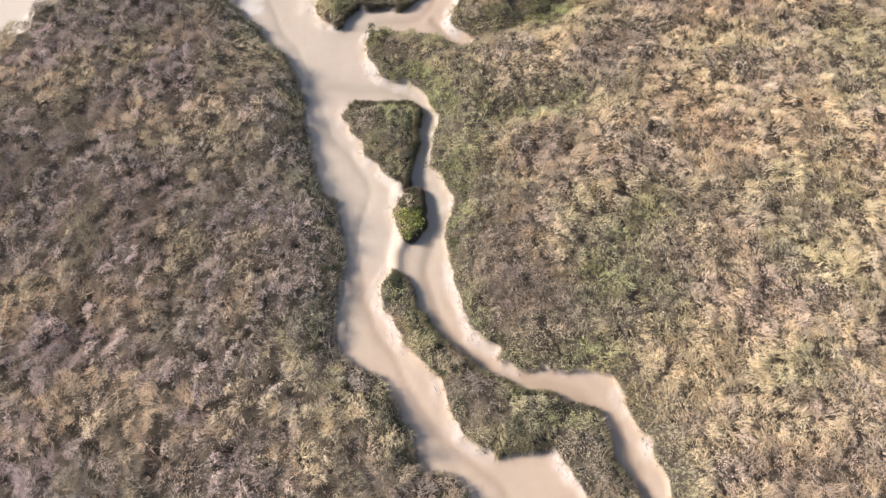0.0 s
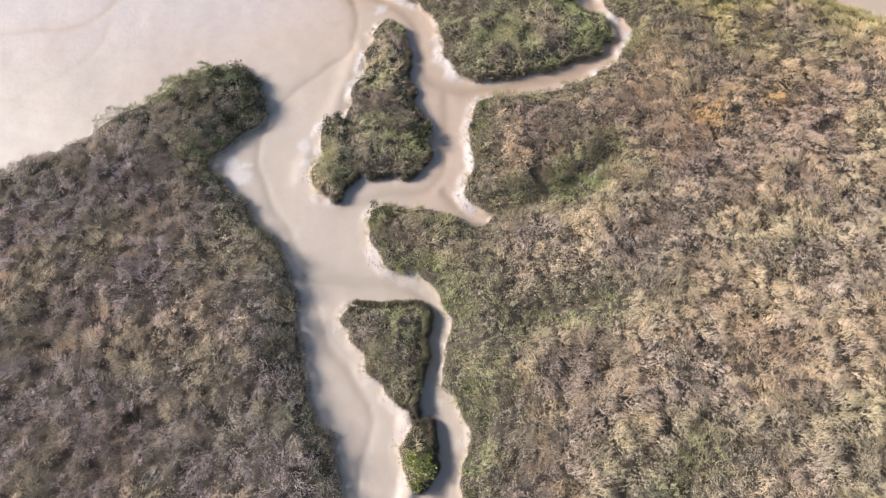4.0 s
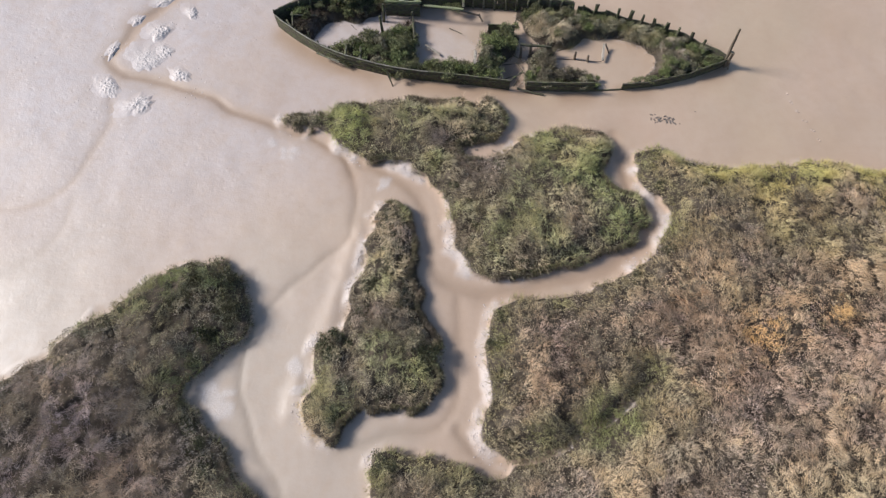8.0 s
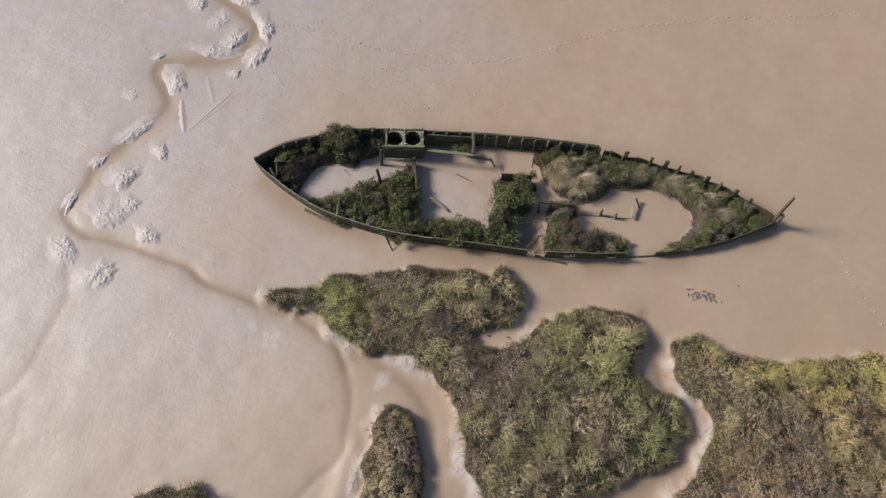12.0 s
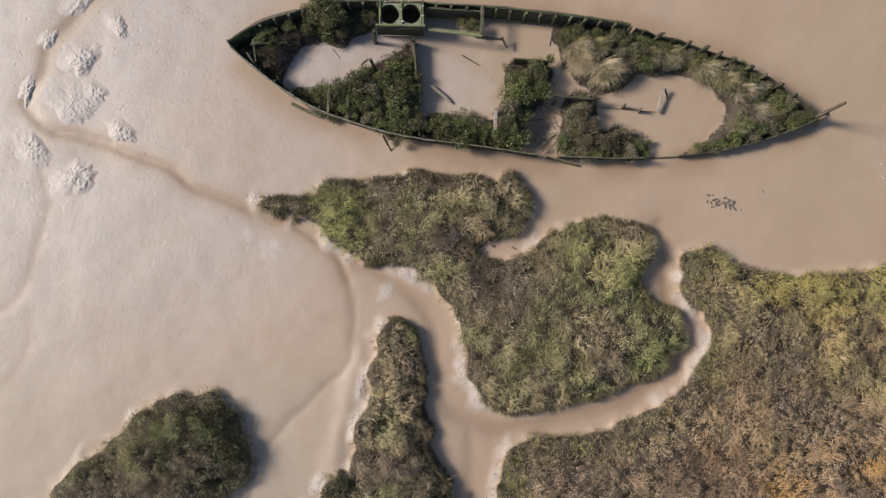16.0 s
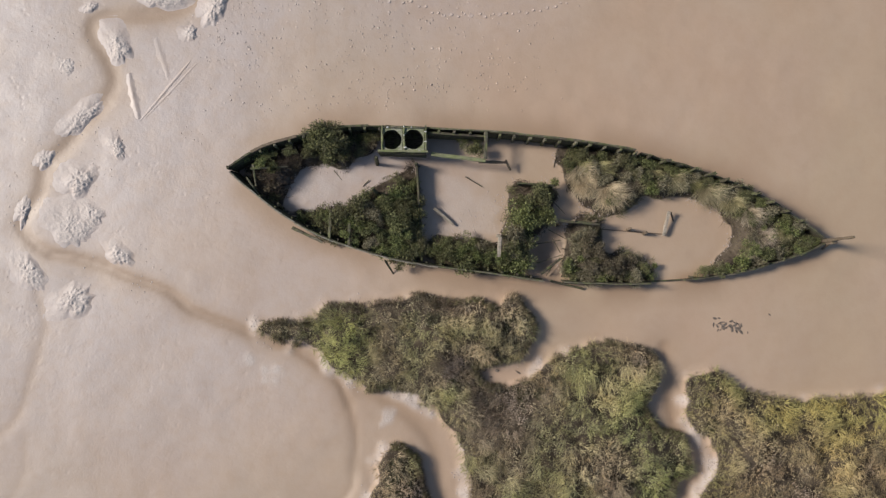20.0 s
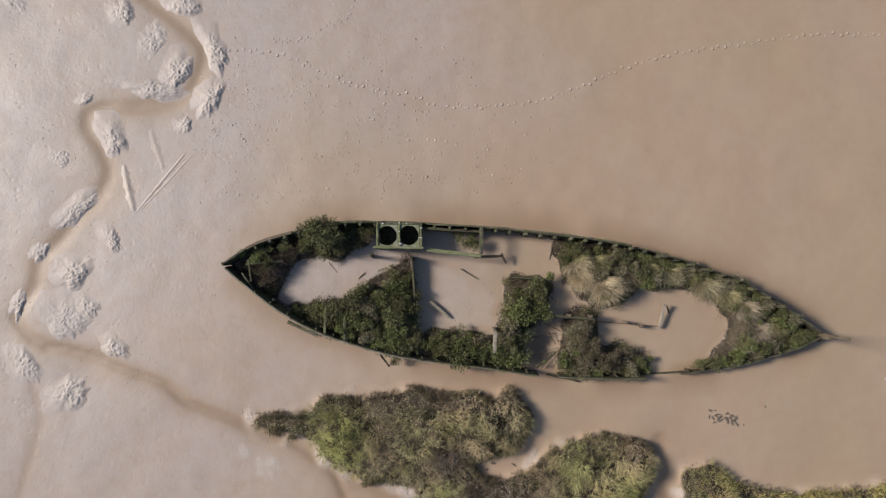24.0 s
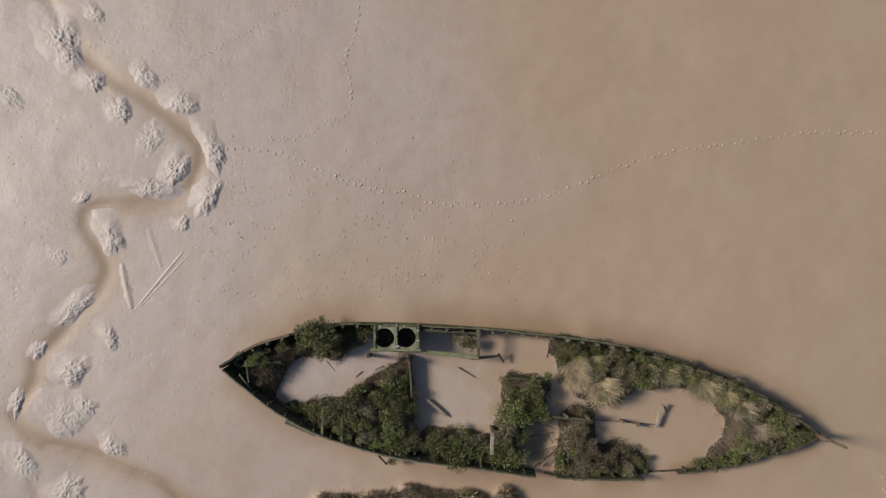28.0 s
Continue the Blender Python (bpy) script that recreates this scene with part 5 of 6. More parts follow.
def bed_plants(n_bed, count, low, high, share, kinds=("weed", "bright", "grey")):
    """share: how many of ten are of each kind."""
    ring = np.array(WRECK_BEDS[n_bed])
    made, tries = [], 0
    while len(made) < count and tries < 4000:
        tries += 1
        p = rng.uniform(ring.min(0), ring.max(0))
        _, inside = edge_distance(p[:1], p[1:], ring, True)
        d, _ = edge_distance(p[:1], p[1:], ring, True)
        if not inside[0] or d[0] < 0.24 or any(np.hypot(*(p - q)) < 0.55 for q in made):
            continue
        made.append(p)
        pick = rng.rand() * 10
        kind = kinds[0] if pick < share[0] else kinds[1] if pick < share[0] + share[1] else kinds[2]
        shrub(kind, p[0], p[1], rng.uniform(low, high), "weeds growing in the wreck", squash=rng.uniform(0.8, 1.4), label=WEED_LABEL[kind], name="weed_bush")


bed_plants(0, 16, 0.35, 0.55, (7, 2, 1), ("brown", "weed", "grey"))
bed_plants(1, 32, 0.36, 0.85, (6, 3, 1))
bed_plants(2, 32, 0.36, 0.85, (4, 4, 2))
bed_plants(3, 44, 0.34, 0.6, (3, 2, 5))
bed_plants(4, 20, 0.38, 0.66, (3, 4, 3), ("brown", "bright", "grey"))
for x, y in ((-5.5, -3.2), (-5.3, -3.9), (-5.5, -4.5), (-5.2, -5.1), (-5.5, -5.6), (-6.1, -5.9)):
    shrub("weed", x, y, rng.uniform(0.45, 0.65), "weeds growing in the wreck", z=0.35, label=WEED_LABEL["weed"], name="weed_bush")
for dx, dy, dz, size in ((0.1, 0.1, 0.95, 0.8), (0.75, 0.1, 0.8, 0.75), (-0.5, 0.0, 0.75, 0.65), (0.3, -0.2, 0.85, 0.8), (1.0, -0.15, 0.5, 0.45), (0.3, 0.2, 1.0, 0.6), (0.2, -0.6, 0.35, 0.7), (0.9, -0.55, 0.3, 0.6), (0.3, 0.35, 0.6, 0.55), (-0.2, 0.2, 0.6, 0.55)):
    shrub("weed", -9.75 + dx, -0.15 + dy, size, "weeds growing in the wreck", z=dz, label="dark green bush hanging over the wreck's side", name="weed_bush")


for side, x0, x1, step in (("north", 4.4, 13.0, 0.62), ("south", 1.9, 5.4, 0.6), ("south", 8.2, 13.0, 0.65), ("south", -8.6, -5.6, 0.7), ("north", -13.0, -10.8, 0.9)):
    x = x0
    while x < x1:
        place, out = side_at(side, x)
        p = place - out * rng.uniform(0.26, 0.5)
        shrub(("bright", "weed", "grey")[rng.randint(3)], p.x, p.y, rng.uniform(0.36, 0.56), "weeds growing in the wreck", z=rim(side, x) - rng.uniform(0.34, 0.55), squash=0.7,
              label="green weed bush crowding against the wreck's side", name="weed_bush")
        x += step * rng.uniform(0.7, 1.3)


def reed_tussock(x, y, radius, count, tall, tones, label):
    """A fountain of long blades bending outward from one root."""
    a, r = rng.uniform(0, 6.283, count), np.sqrt(rng.uniform(0, 1, count)) * radius * 0.5
    px, py = x + np.cos(a) * r, y + np.sin(a) * r
    a = a + rng.normal(0, 0.5, count)
    a = a + rng.normal(0, 0.55, count) + rng.choice((0, 0, 0, 1.6, -1.6), count) + 0.9 * (ripple(px, py, 0.25, 48) - 0.5)
    lean = np.stack([np.cos(a) + 0.35, np.sin(a) - 1.0], -1)
    lean /= np.linalg.norm(lean, axis=1)[:, None] + 1e-6
    root = np.stack([px, py, land_height(px, py) - 0.03], -1)
    tint = blend(np.array(tones[0])[None], np.array(tones[1])[None], np.clip(0.75 * rng.rand(count) + 0.9 * (ripple(px, py, 0.2, 49) - 0.35), 0, 1))
    me = blade_mesh("blades", root, lean, tall * rng.uniform(0.6, 1.25, count), rng.uniform(0.008, 0.02, count), np.clip(0.3 + 0.5 * r / radius * 2 + rng.normal(0, 0.2, count), 0.1, 1), tint, GRASS)
    tagged(new("reed_tussock", me), label, "grass", "tussocks in the wreck")


for x, y, r, tall in ((3.75, -2.75, 0.9, 0.80), (2.45, -1.85, 0.9, 0.65), (2.6, -2.4, 0.7, 0.6)):
    reed_tussock(x, y, r, 1100, tall, ((0.24, 0.195, 0.12), (0.70, 0.58, 0.40)), "straw-coloured reed tussock growing in the wreck")
for x, y, r, tall, grey in ((3.4, -1.7, 0.8, 0.5, 0.2), (2.7, -1.4, 0.6, 0.4, 0.1), (5.9, -1.55, 0.6, 0.55, 0.3), (6.9, -1.95, 0.8, 0.8, 0.5), (7.8, -2.2, 0.55, 0.6, 0.1), (8.5, -2.75, 0.85, 0.85, 0.6),
                            (9.6, -3.2, 0.7, 0.75, 0.4), (10.4, -3.9, 0.7, 0.6, 0.9), (10.9, -4.9, 0.8, 0.5, 1.0), (10.3, -5.5, 0.6, 0.4, 0.7), (11.9, -4.7, 0.6, 0.45, 0.3)):
    low, high = np.array((0.13, 0.125, 0.05)) * (1 - grey) + np.array((0.17, 0.135, 0.10)) * grey, np.array((0.48, 0.45, 0.20)) * (1 - grey) + np.array((0.56, 0.47, 0.36)) * grey
    reed_tussock(x, y, r, 800, tall, (low, high), "grey dead grass tussock in the wreck" if grey > 0.6 else "olive grass tussock drooping inside the wreck")
for x, y in ((12.7, -4.85), (13.1, -5.15), (13.35, -5.3), (12.9, -5.5)):
    shrub("bright", x, y, rng.uniform(0.3, 0.4), "weeds growing in the wreck", z=0.55, label=WEED_LABEL["bright"], name="weed_bush")
for x, y in ((5.4, -2.2), (6.0, -2.4), (4.9, -1.9), (5.6, -1.7), (6.6, -2.5), (9.0, -3.2)):
    shrub("weed", x, y, rng.uniform(0.4, 0.55), "weeds growing in the wreck", label=WEED_LABEL["weed"], name="weed_bush")
for x, y in ((-8.3, -0.15), (-7.75, -0.05), (-7.25, 0.0)):
    shrub("weed", x, y, rng.uniform(0.36, 0.46), "weeds growing in the wreck", z=0.35, label=WEED_LABEL["weed"], name="weed_bush")
shrub("weed", -2.55, -0.5, 0.65, "weeds growing in the wreck", z=0.25, label="small dark weed bush under the deck frame", name="weed_bush")
shrub("weed", -3.1, -0.3, 0.35, "weeds growing in the wreck", z=0.25, label="small dark weed bush under the deck frame", name="weed_bush")
for x, y in ((2.2, -5.2), (2.6, -4.6), (1.9, -6.2), (-0.9, -5.6), (-0.6, -4.9), (-0.5, -5.9)):
    shrub("grey", x, y, rng.uniform(0.45, 0.65), "weeds growing in the wreck", label=WEED_LABEL["grey"], name="weed_bush")


def wreck_grass():
    """Low rough weed between the bushes of the wreck, tinted dark to deepen the shade there."""
    x, y = np.meshgrid(np.arange(-14, 14, 0.06), np.arange(-7.3, 0.6, 0.06))
    x, y = (x + rng.uniform(-0.04, 0.04, x.shape)).ravel(), (y + rng.uniform(-0.04, 0.04, y.shape)).ravel()
    keep = (field("bed", x, y) > -0.12 + 0.4 * (ripple(x, y, 0.4, 54) - 0.5)) & (field("hull", x, y) > 0.38)
    x, y = x[keep], y[keep]
    n = len(x)
    a = rng.normal(0, 0.9, n) + ripple(x, y, 1.2, 33) * 12
    b = ripple(x, y, 0.8, 31)
    # Very dark tint paints shade into the gaps between the bushes.
    tint = blend(UMBER[None] * 0.35, OLIVE[None] * 0.55, ramp(b, 0.3, 0.8) * ramp(x, -11, -8))
    tint = blend(tint * 1.3, blend(OLIVE[None] * 1.25, UMBER[None] * 1.5, ripple(x, y, 0.5, 34)), ramp(x, 3, 7) * ramp(ripple(x, y, 0.7, 32), 0.2, 0.6))
    tall = 1 + 0.7 * ramp(-x, 10, 11.5)
    me = blade_mesh("wreck_weed", np.stack([x, y, land_height(x, y) - 0.03], -1), np.stack([np.cos(a), np.sin(a)], -1), rng.uniform(0.12, 0.42, n) * (0.6 + 0.8 * b) * tall,
                    rng.uniform(0.012, 0.03, n), np.clip(rng.normal(0.5, 0.2, n), 0, 1), tint, GRASS)
    tagged(new("wreck_weed", me), "low brown and olive weed covering the silt inside the wreck", "weeds", kind="stuff")


wreck_grass()


# ---- crumbled mud mounds beside the main runnel: place, half sizes, turn and height ----
MOUNDS = [(-21.9, 14.0, 1.5, 0.8, -60, 0.42), (-20.4, 12.1, 0.75, 0.5, -30, 0.34), (-17.9, 12.4, 0.75, 0.5, -35, 0.28), (-16.1, 11.0, 1.05, 0.55, -20, 0.34),
          (-14.7, 8.9, 1.25, 0.55, -62, 0.38), (-19.1, 10.6, 0.7, 0.5, -60, 0.34), (-16.5, 7.7, 1.1, 0.6, 55, 0.4), (-17.75, 7.0, 1.35, 0.5, -6, 0.28),
          (-20.9, 6.5, 0.5, 0.22, 30, 0.22), (-19.6, 4.7, 0.95, 0.6, -70, 0.36), (-16.2, 5.2, 0.45, 0.4, 0, 0.25), (-14.9, 6.5, 0.9, 0.55, 58, 0.34),
          (-21.4, 1.2, 1.35, 0.42, 42, 0.3)]
MOUNDS += [(-23.2, -0.8, 0.55, 0.3, 45, 0.26), (-19.8, -0.2, 0.75, 0.4, -60, 0.26), (-21.6, -1.8, 0.85, 0.7, 40, 0.4), (-24.2, -3.3, 0.7, 0.3, 70, 0.34),
           (-22.0, -4.0, 1.45, 1.0, -20, 0.22), (-21.0, -3.4, 0.6, 0.7, 70, 0.22), (-19.7, -5.3, 0.75, 0.45, -35, 0.3), (-24.0, -6.2, 1.0, 0.55, -55, 0.28),
           (-21.9, -7.6, 1.05, 0.7, 15, 0.32), (-17.7, 9.3, 1.0, 0.6, 70, 0.14), (-22.2, 3.7, 0.6, 0.5, 0, 0.1), (-20.2, 15.4, 0.7, 0.4, -50, 0.18),
           (-24.6, 11.5, 1.0, 0.5, -30, 0.12)]


MAIN_RUNNEL = smooth_ring(RUNNELS[0][2], False)


def mud_mound(x, y, rx, ry, turn, high, no):
    """A heap that swells softly out of the flat on one side and breaks off, crumbled, on the other."""
    rings, around = 36, 126
    to = MAIN_RUNNEL - np.array((x, y))
    to = to[np.argmin((to ** 2).sum(1))]
    reach = np.hypot(*to) + 1e-6
    to = to / reach * (0.55 if reach < 2.5 else 0.1) + np.array((0.75, -0.5))
    to /= np.hypot(*to)
    a = np.linspace(0, 2 * np.pi, around, endpoint=False)
    s = np.linspace(1, 0, rings)[:, None]
    c, q = math.cos(radians(turn)), math.sin(radians(turn))
    ex, ey = np.cos(a) * c - np.sin(a) * q, np.cos(a) * q + np.sin(a) * c
    face = ex * to[0] + ey * to[1]
    wob = 1 + 0.7 * (ripple(ex + no * 7, ey, 0.8, no) - 0.5) + 0.35 * (ripple(ex + no * 7, ey, 0.25, no) - 0.5) + 0.55 * ramp(-face, 0.0, 1.0)
    wob = 1 + (wob - 1) * s
    lx, ly = s * np.cos(a) * rx * wob, s * np.sin(a) * ry * wob
    px, py = x + lx * c - ly * q, y + lx * q + ly * c
    broken = ramp(face + 0.5 * (ripple(px, py, 0.5, no + 44) - 0.5), -0.1, 0.7)
    soft = (1 - s) ** 1.6
    steep = ramp(1 - s, 0.0, 0.6) * (0.7 + 0.3 * (1 - s))
    dome = soft * (1 - broken) + steep * broken
    crumble = 0.3 * (ripple(px, py, 0.24, no + 40) - 0.5) + 0.7 * (ripple(px, py, 0.13, no + 41) - 0.5) + 0.8 * (ripple(px, py, 0.085, no + 46) - 0.5)
    rugged = ramp(dome, 0.15, 0.7) * np.clip(0.15 + 0.85 * ramp((px - x) * to[0] + (py - y) * to[1] + 0.8 * (ripple(px, py, 0.4, no + 42) - 0.5) * ry, -1.1 * ry, 0.1 * ry), 0, 1)
    pz = land_height(px, py) + dome * high * (0.8 + 0.5 * ripple(px, py, 0.45, no + 45)) + crumble * min(max(high, 0.08), 0.2) * 0.5 * rugged - 0.012
    verts = np.stack([px, py, pz], -1).reshape(-1, 3)
    k = np.arange(rings - 1)[:, None] * around
    i, j = np.arange(around), (np.arange(around) + 1) % around
    quads = np.stack([k + i, k + j, k + around + j, k + around + i], -1).reshape(-1, 4)
    pale = np.maximum(rugged, 0.7 * ramp(dome + 0.6 * (ripple(px, py, 0.25, no + 43) - 0.5), 0.12, 0.6))
    me = mesh_of("mud_mound", verts - np.array((x, y, 0)), quads.ravel(), np.arange(len(quads)) * 4, MUD,
                 [("pitted", "FLOAT", np.maximum(pitted_share(px, py), ramp(dome, 0.1, 0.6))), ("crumb", "FLOAT", pale)], True)
    ob = new("mud_mound", me)
    ob.matrix_world = Matrix.Translation((x, y, 0))
    label = "low crumbled grey mud mound on the flat" if high < 0.08 else "crumbled pale mud mound with dark pits beside the runnel"
    tagged(ob, label, "mud mound", "mud mounds along the runnel")


for no, (x, y, rx, ry, turn, high) in enumerate(MOUNDS):
    mud_mound(x, y, rx * 1.3, ry * 1.38, turn, high * 0.36, no)


# ---- trails of prints in the mud ----
TRAILS = [(0.34, 0.068, 0.05, [(-14.0, 8.7), (-13.4, 8.8), (-12.0, 8.6), (-11.4, 8.5), (-10.0, 7.8), (-8.7, 7.3), (-7.3, 6.8), (-6.2, 6.6), (-5.5, 6.6), (-4.7, 6.2), (-4.2, 5.95), (-3.3, 5.9), (-1.4, 5.9),
                              (0.8, 6.1), (2.4, 6.6), (5.2, 7.8), (7.7, 8.4), (11.8, 8.9), (14.5, 9.2), (17.5, 9.1), (24, 9.5)]),
          (0.17, 0.05, 0.06, [(-11.9, 9.2), (-10.0, 9.2), (-9.7, 9.8), (-8.6, 10.1), (-8.1, 10.4), (-7.9, 11.7), (-8.4, 13), (-7.6, 14.3), (-7.4, 18)]),
          (0.35, 0.07, 0.12, [(17.3, -7.6), (17.5, -8.8), (18.0, -9.8), (18.4, -11.0)]),
          (0.2, 0.04, 0.05, [(-16.9, 12), (-15.3, 13.1), (-13.4, 14), (-11.5, 15.2), (-8, 17)]),
          (0.24, 0.03, 0.05, [(-13.0, 5.8), (-11.4, 6.5), (-10.3, 7.2), (-8.9, 7.6)]),
          (0.22, 0.03, 0.05, [(-7.3, 9.3), (-6.2, 9.8), (-5.0, 10.2), (-3.2, 10.2)])]


def print_ring(bm, x, y, r, high, turn):
    """A trodden print: a raised uneven lip round a hollow."""
    z = float(land_height(np.array([x]), np.array([y]))[0])
    rows = []
    for rad, h in ((1.5, -0.02), (1.15, 0.7), (0.85, 1.0), (0.6, 0.35), (0.0, 0.12)):
        row = []
        for k in range(9 if rad else 1):
            a = k * 2 * math.pi / 9 + turn
            g = rad * r * (1 + 0.18 * math.sin(a * 2 + x * 5))
            row.append(bm.verts.new((x + math.cos(a) * g, y + math.sin(a) * g * 0.8, z + h * high * (0.7 + 0.9 * math.cos(a + 0.5)) + 0.004)))
        rows.append(row)
    for p, q in zip(rows, rows[1:]):
        for k in range(9):
            if len(q) == 1:
                bm.faces.new((p[k], p[(k + 1) % 9], q[0]))
            else:
                bm.faces.new((p[k], p[(k + 1) % 9], q[(k + 1) % 9], q[k]))
    for f in bm.faces:
        f.smooth = True


def build_trails():
    for stride, r, sway, way in TRAILS:
        line = smooth_ring(way, False, 1)
        step = np.linalg.norm(np.diff(line, axis=0), axis=1)
        run = np.concatenate([[0], np.cumsum(step)])
        bm, at, foot = bmesh.new(), 0.0, 1
        while at < run[-1]:
            x, y = np.interp(at, run, line[:, 0]), np.interp(at, run, line[:, 1])
            print_ring(bm, x + rng.uniform(-0.04, 0.04), y + sway * foot + rng.uniform(-0.03, 0.03), r * rng.uniform(0.7, 1.25), 0.29 * r * rng.uniform(0.5, 1.4), rng.uniform(0, 6))
            at, foot = at + stride * rng.uniform(0.85, 1.15), -foot
        me = bpy.data.meshes.new("print_trail")
        bm.to_mesh(me)
        bm.free()
        at = np.array([v.co[:] for v in me.vertices])
        layer = me.attributes.new("pitted", "FLOAT", "POINT")
        layer.data.foreach_set("value", np.clip(pitted_share(at[:, 0], at[:, 1]) + 0.25, 0, 1).astype(np.float32))
        me.materials.append(MUD)
        tagged(new("print_trail", me), "trail of small prints trodden into smooth mud", "prints", kind="stuff")


build_trails()


def lumps(name, x, y, size, sink, flat, pale, label, category, pitted=0.9):
    """Many small uneven lumps of mud, too many to count, as one growth."""
    n = len(x)
    g = (1 + 5 ** 0.5) / 2
    ico = np.array([(-1, g, 0), (1, g, 0), (-1, -g, 0), (1, -g, 0), (0, -1, g), (0, 1, g), (0, -1, -g), (0, 1, -g), (g, 0, -1), (g, 0, 1), (-g, 0, -1), (-g, 0, 1)]) / 1.9
    tri = np.array([(0, 11, 5), (0, 5, 1), (0, 1, 7), (0, 7, 10), (0, 10, 11), (1, 5, 9), (5, 11, 4), (11, 10, 2), (10, 7, 6), (7, 1, 8),
                    (3, 9, 4), (3, 4, 2), (3, 2, 6), (3, 6, 8), (3, 8, 9), (4, 9, 5), (2, 4, 11), (6, 2, 10), (8, 6, 7), (9, 8, 1)])
    a = rng.uniform(0, 6.283, n)
    long = rng.uniform(0.8, 1.7, n)
    v = ico[None] * rng.uniform(0.7, 1.3, (n, 12, 1)) * size[:, None, None] * np.array((1, 1, flat))
    vx = v[..., 0] * long[:, None]
    verts = np.stack([x[:, None] + vx * np.cos(a)[:, None] - v[..., 1] * np.sin(a)[:, None], y[:, None] + vx * np.sin(a)[:, None] + v[..., 1] * np.cos(a)[:, None],
                      (land_height(x, y) + size * sink)[:, None] + v[..., 2]], -1).reshape(-1, 3)
    loops = (np.arange(n)[:, None, None] * 12 + tri[None]).ravel()
    me = mesh_of(name, verts, loops, np.arange(n * 20) * 3, MUD, [("pitted", "FLOAT", np.repeat(np.broadcast_to(pitted, n), 12)), ("crumb", "FLOAT", np.full(n * 12, pale))], True)
    tagged(new(name, me), label, category, kind="stuff")


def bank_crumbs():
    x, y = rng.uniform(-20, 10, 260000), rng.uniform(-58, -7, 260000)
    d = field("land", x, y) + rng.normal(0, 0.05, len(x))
    keep = (d > -0.6) & (d < 0.06) & (rng.rand(len(x)) < field("sunward", x, y) * (0.2 + 0.8 * ramp(d, -0.6, -0.1)))
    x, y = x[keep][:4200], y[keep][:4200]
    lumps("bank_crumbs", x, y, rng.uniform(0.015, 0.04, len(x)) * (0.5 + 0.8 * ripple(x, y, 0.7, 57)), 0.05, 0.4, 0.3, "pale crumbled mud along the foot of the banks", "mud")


bank_crumbs()


def silt_crumbs():
    x, y = rng.uniform(-13, 13, 60000), rng.uniform(-7, 0.4, 60000)
    b = field("bed", x, y)
    keep = (field("hull", x, y) > 0.45) & (b < 0.05) & (rng.rand(len(x)) < 0.9 * ramp(b, -0.5, -0.1) * ramp(ripple(x, y, 0.9, 70), 0.35, 0.7) + 0.5 * near(x, y, -1.2, -3.3, 0.4) + 0.3 * near(x, y, -3.0, -4.3, 0.7))
    x, y = x[keep][:1300], y[keep][:1300]
    lumps("silt_crumbs", x, y, rng.uniform(0.012, 0.035, len(x)), 0.0, 0.4, 0.1, "pale crumbs of silt along the weed beds of the wreck", "mud")


silt_crumbs()


def mud_flecks():
    x, y = rng.uniform(-26, -9, 30000), rng.uniform(-9, 19, 30000)
    keep = rng.rand(len(x)) < ramp(0.6 * ripple(x, y, 1.6, 58) + 0.4 * ripple(x, y, 0.5, 59), 0.5, 0.8) * ramp(-x, 13, 17) * 0.5
    x, y = x[keep][:500], y[keep][:500]
    lumps("mud_flecks", x, y, rng.uniform(0.015, 0.045, len(x)), -0.05, 0.22, 0.0, "small pale crumbs strewn over the mudflat", "mud")


mud_flecks()


def mud_blisters():
    x, y = rng.uniform(-16, 4, 60000), rng.uniform(0.5, 10.5, 60000)
    patchy = ramp(0.5 * ripple(x, y, 1.3, 81) + 0.5 * ripple(x, y, 0.45, 82), 0.25, 0.75)
    keep = (rng.rand(len(x)) < 0.25 * patchy * ramp(-x, -3, 5) * ramp(field("hull", x, y), -0.4, -1.4)) & (rng.rand(len(x)) < ramp(y, 0.5, 2.5) * ramp(-y, -10, -7))
    x, y = x[keep][:800], y[keep][:800]
    lumps("mud_blisters", x, y, rng.uniform(0.025, 0.055, len(x)), -0.01, 0.07, 0.0, "low blisters dotted over the smooth mudflat", "mud", np.clip(pitted_share(x, y) + 0.18, 0, 1))


mud_blisters()


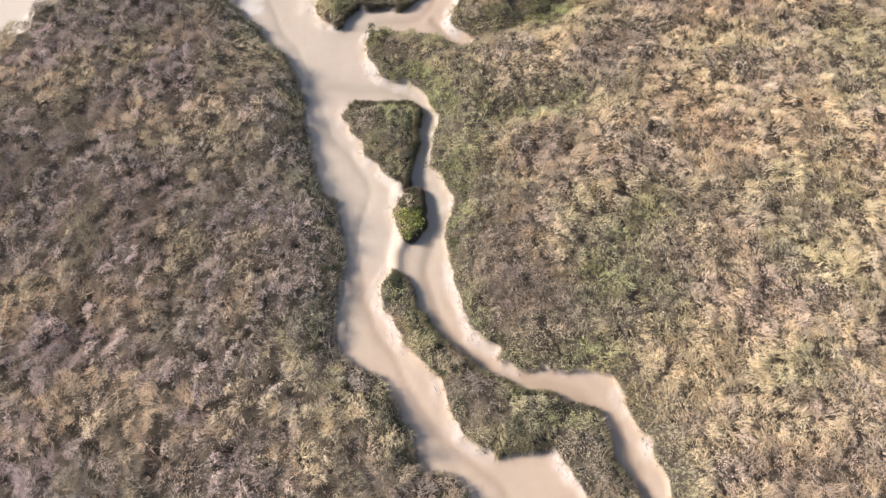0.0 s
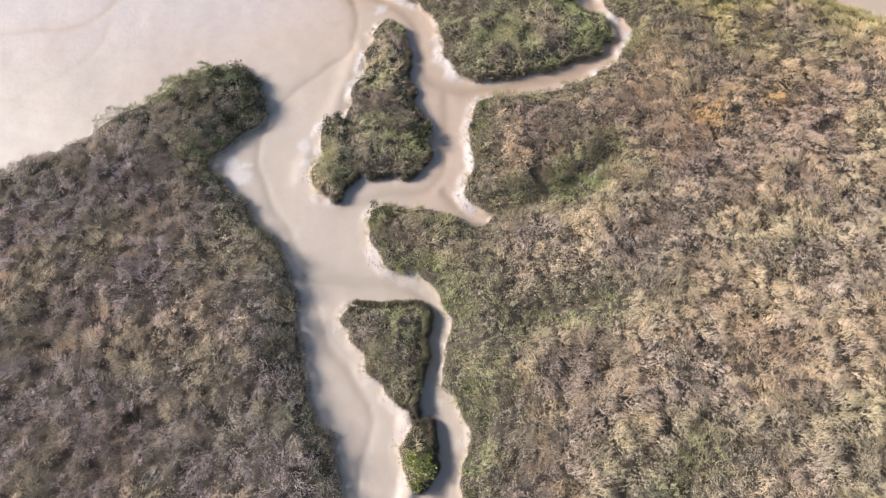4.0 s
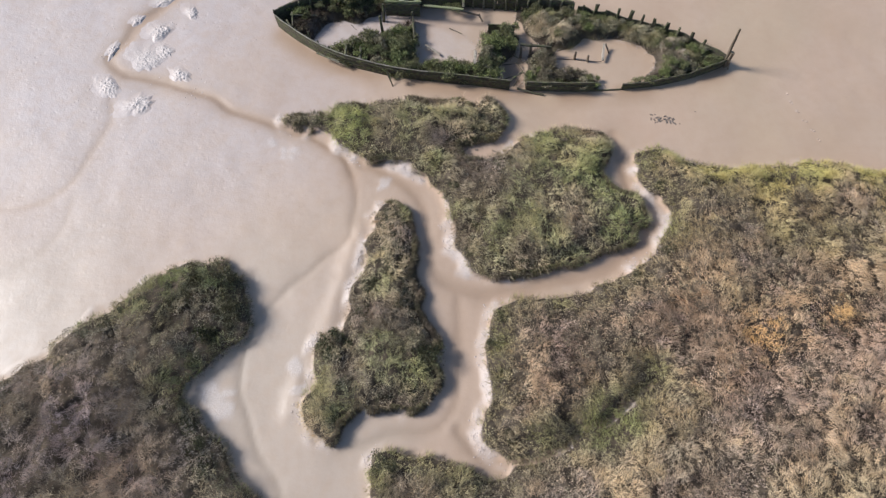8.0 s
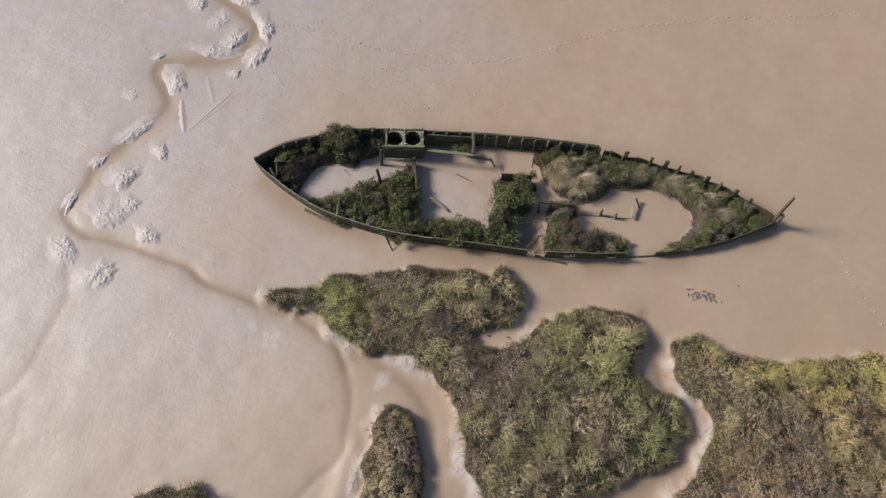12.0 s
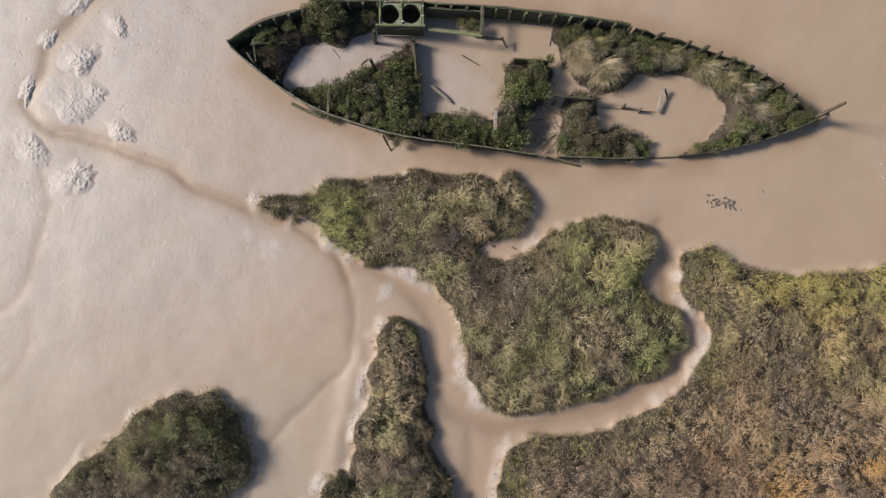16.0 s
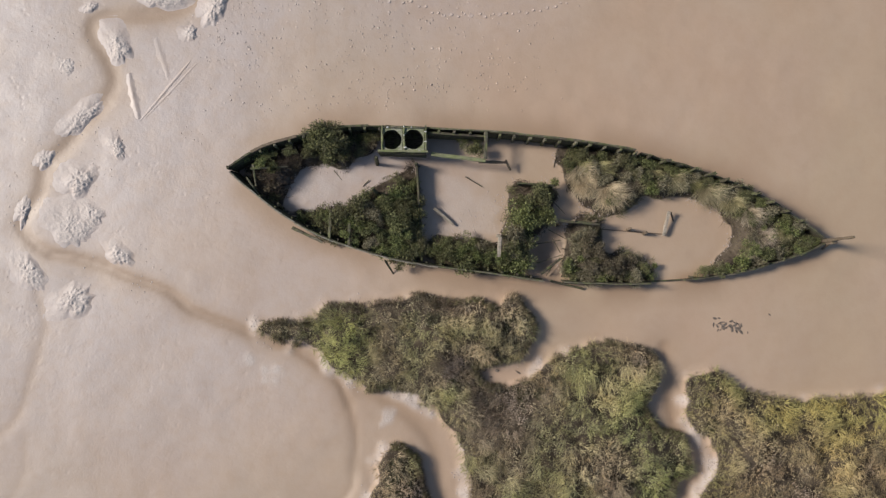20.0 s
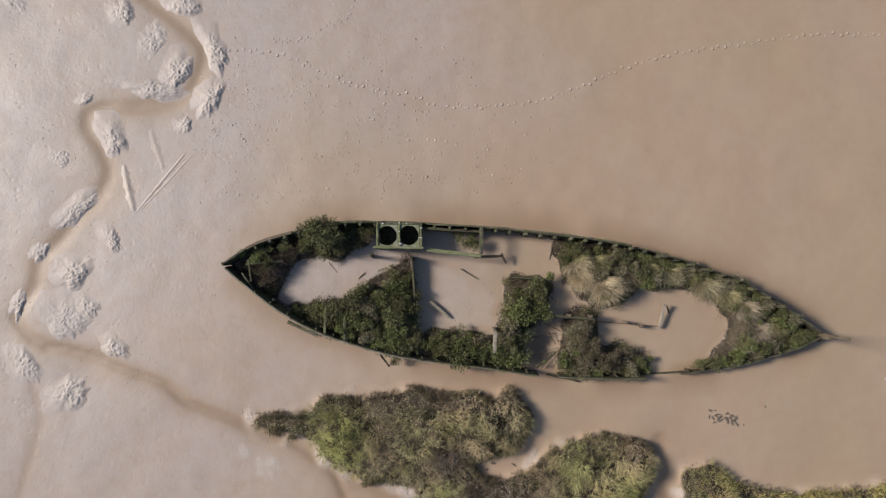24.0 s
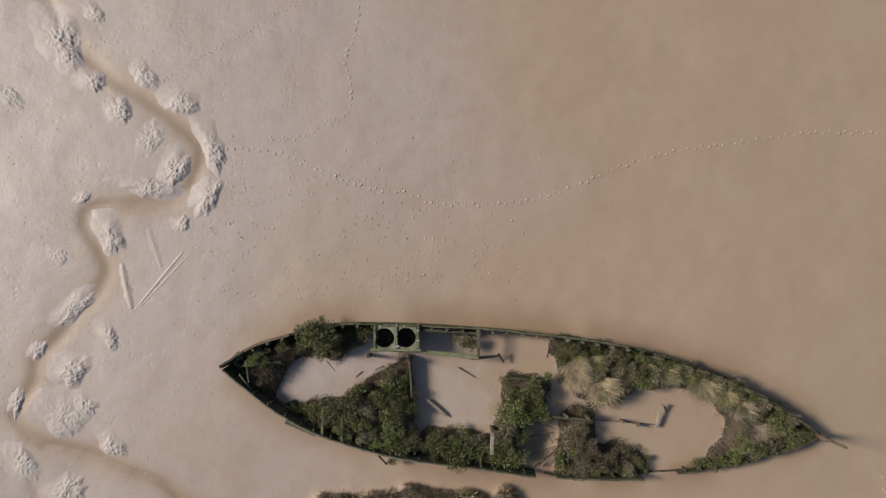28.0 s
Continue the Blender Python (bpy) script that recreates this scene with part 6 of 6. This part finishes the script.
def slip_ridge(way, width, high, label):
    """A narrow raised lip pushed up along a scrape in the mud."""
    line = smooth_ring(way, False, 2)
    verts, quads = [], []
    for k, (x, y) in enumerate(line):
        q = line[min(k + 1, len(line) - 1)] - line[max(k - 1, 0)]
        side = np.array([-q[1], q[0]]) / (np.hypot(*q) + 1e-9)
        grow = math.sin(math.pi * (k + 0.4) / len(line)) ** 0.5
        for off, h in ((-1, -0.01), (-0.35, 0.8), (0.1, 1.0), (0.4, 0.3), (1, -0.01)):
            p = np.array([x, y]) + side * off * width * grow * (1 + 0.3 * rng.uniform(-1, 1))
            verts.append((p[0], p[1], float(land_height(p[:1], p[1:])[0]) + h * high * grow + 0.003))
        if k:
            quads += [((k - 1) * 5 + i, (k - 1) * 5 + i + 1, k * 5 + i + 1, k * 5 + i) for i in range(4)]
    me = bpy.data.meshes.new("mud_ridge")
    me.from_pydata(verts, [], quads)
    me.polygons.foreach_set("use_smooth", [True] * len(quads))
    layer = me.attributes.new("pitted", "FLOAT", "POINT")
    layer.data.foreach_set("value", [0.9] * len(verts))
    me.materials.append(MUD)
    tagged(new("mud_ridge", me), label, "mud ridge", "ridges beside the runnel")


slip_ridge([(-18.55, 1.0), (-17.9, 1.75), (-17.3, 2.45), (-16.7, 3.15), (-16.1, 3.85)], 0.08, 0.022, "straight thin lip of a long scrape in the mud")
slip_ridge([(-18.45, 1.0), (-17.7, 1.75), (-17.05, 2.4), (-16.4, 3.1), (-15.8, 3.75)], 0.06, 0.010, "fainter second lip of the long scrape")
slip_ridge([(-19.05, 3.3), (-18.95, 2.6), (-18.8, 1.9), (-18.6, 1.1)], 0.22, 0.045, "tapering pale mud ridge beside the runnel")
slip_ridge([(-17.75, 5.0), (-17.6, 4.4), (-17.35, 3.7), (-17.2, 3.1)], 0.18, 0.016, "low tapering ridge on the flat")


def clod(x, y, size, no, label="small dark clod lying on smooth mud"):
    bm = bmesh.new()
    bmesh.ops.create_icosphere(bm, subdivisions=2, radius=1)
    for v in bm.verts:
        v.co *= 1 + 0.35 * noise.noise(v.co * 2.1 + Vector((no * 3.1, 0, 0)))
        v.co.z *= 0.3
    me = bpy.data.meshes.new("mud_clod")
    bm.to_mesh(me)
    bm.free()
    me.materials.append(CLOD)
    ob = new("mud_clod", me)
    ob.matrix_world = Matrix.Translation((x, y, float(land_height(np.array([x]), np.array([y]))[0]) + size * 0.08)) @ Matrix.Rotation(no * 0.37, 4, "Z") @ Matrix.Diagonal((size * rng.uniform(1.2, 3.2), size * rng.uniform(0.6, 1.0), size, 1))
    tagged(ob, label, "mud clod", "clods on the mud")


for no in range(34):
    along = rng.normal(0, 0.42)
    clod(9.6 + along, -9.2 - 0.12 * along + rng.normal(0, 0.15), rng.uniform(0.03, 0.075), no, "dark weedy clod beside the creek mouth")
for no, (x, y) in enumerate(((11.5, -8.7), (-0.6, -11.3), (-1.6, -11.2), (-1.9, -11.5), (-2.2, -11.2))):
    clod(x, y, rng.uniform(0.04, 0.08), 40 + no)
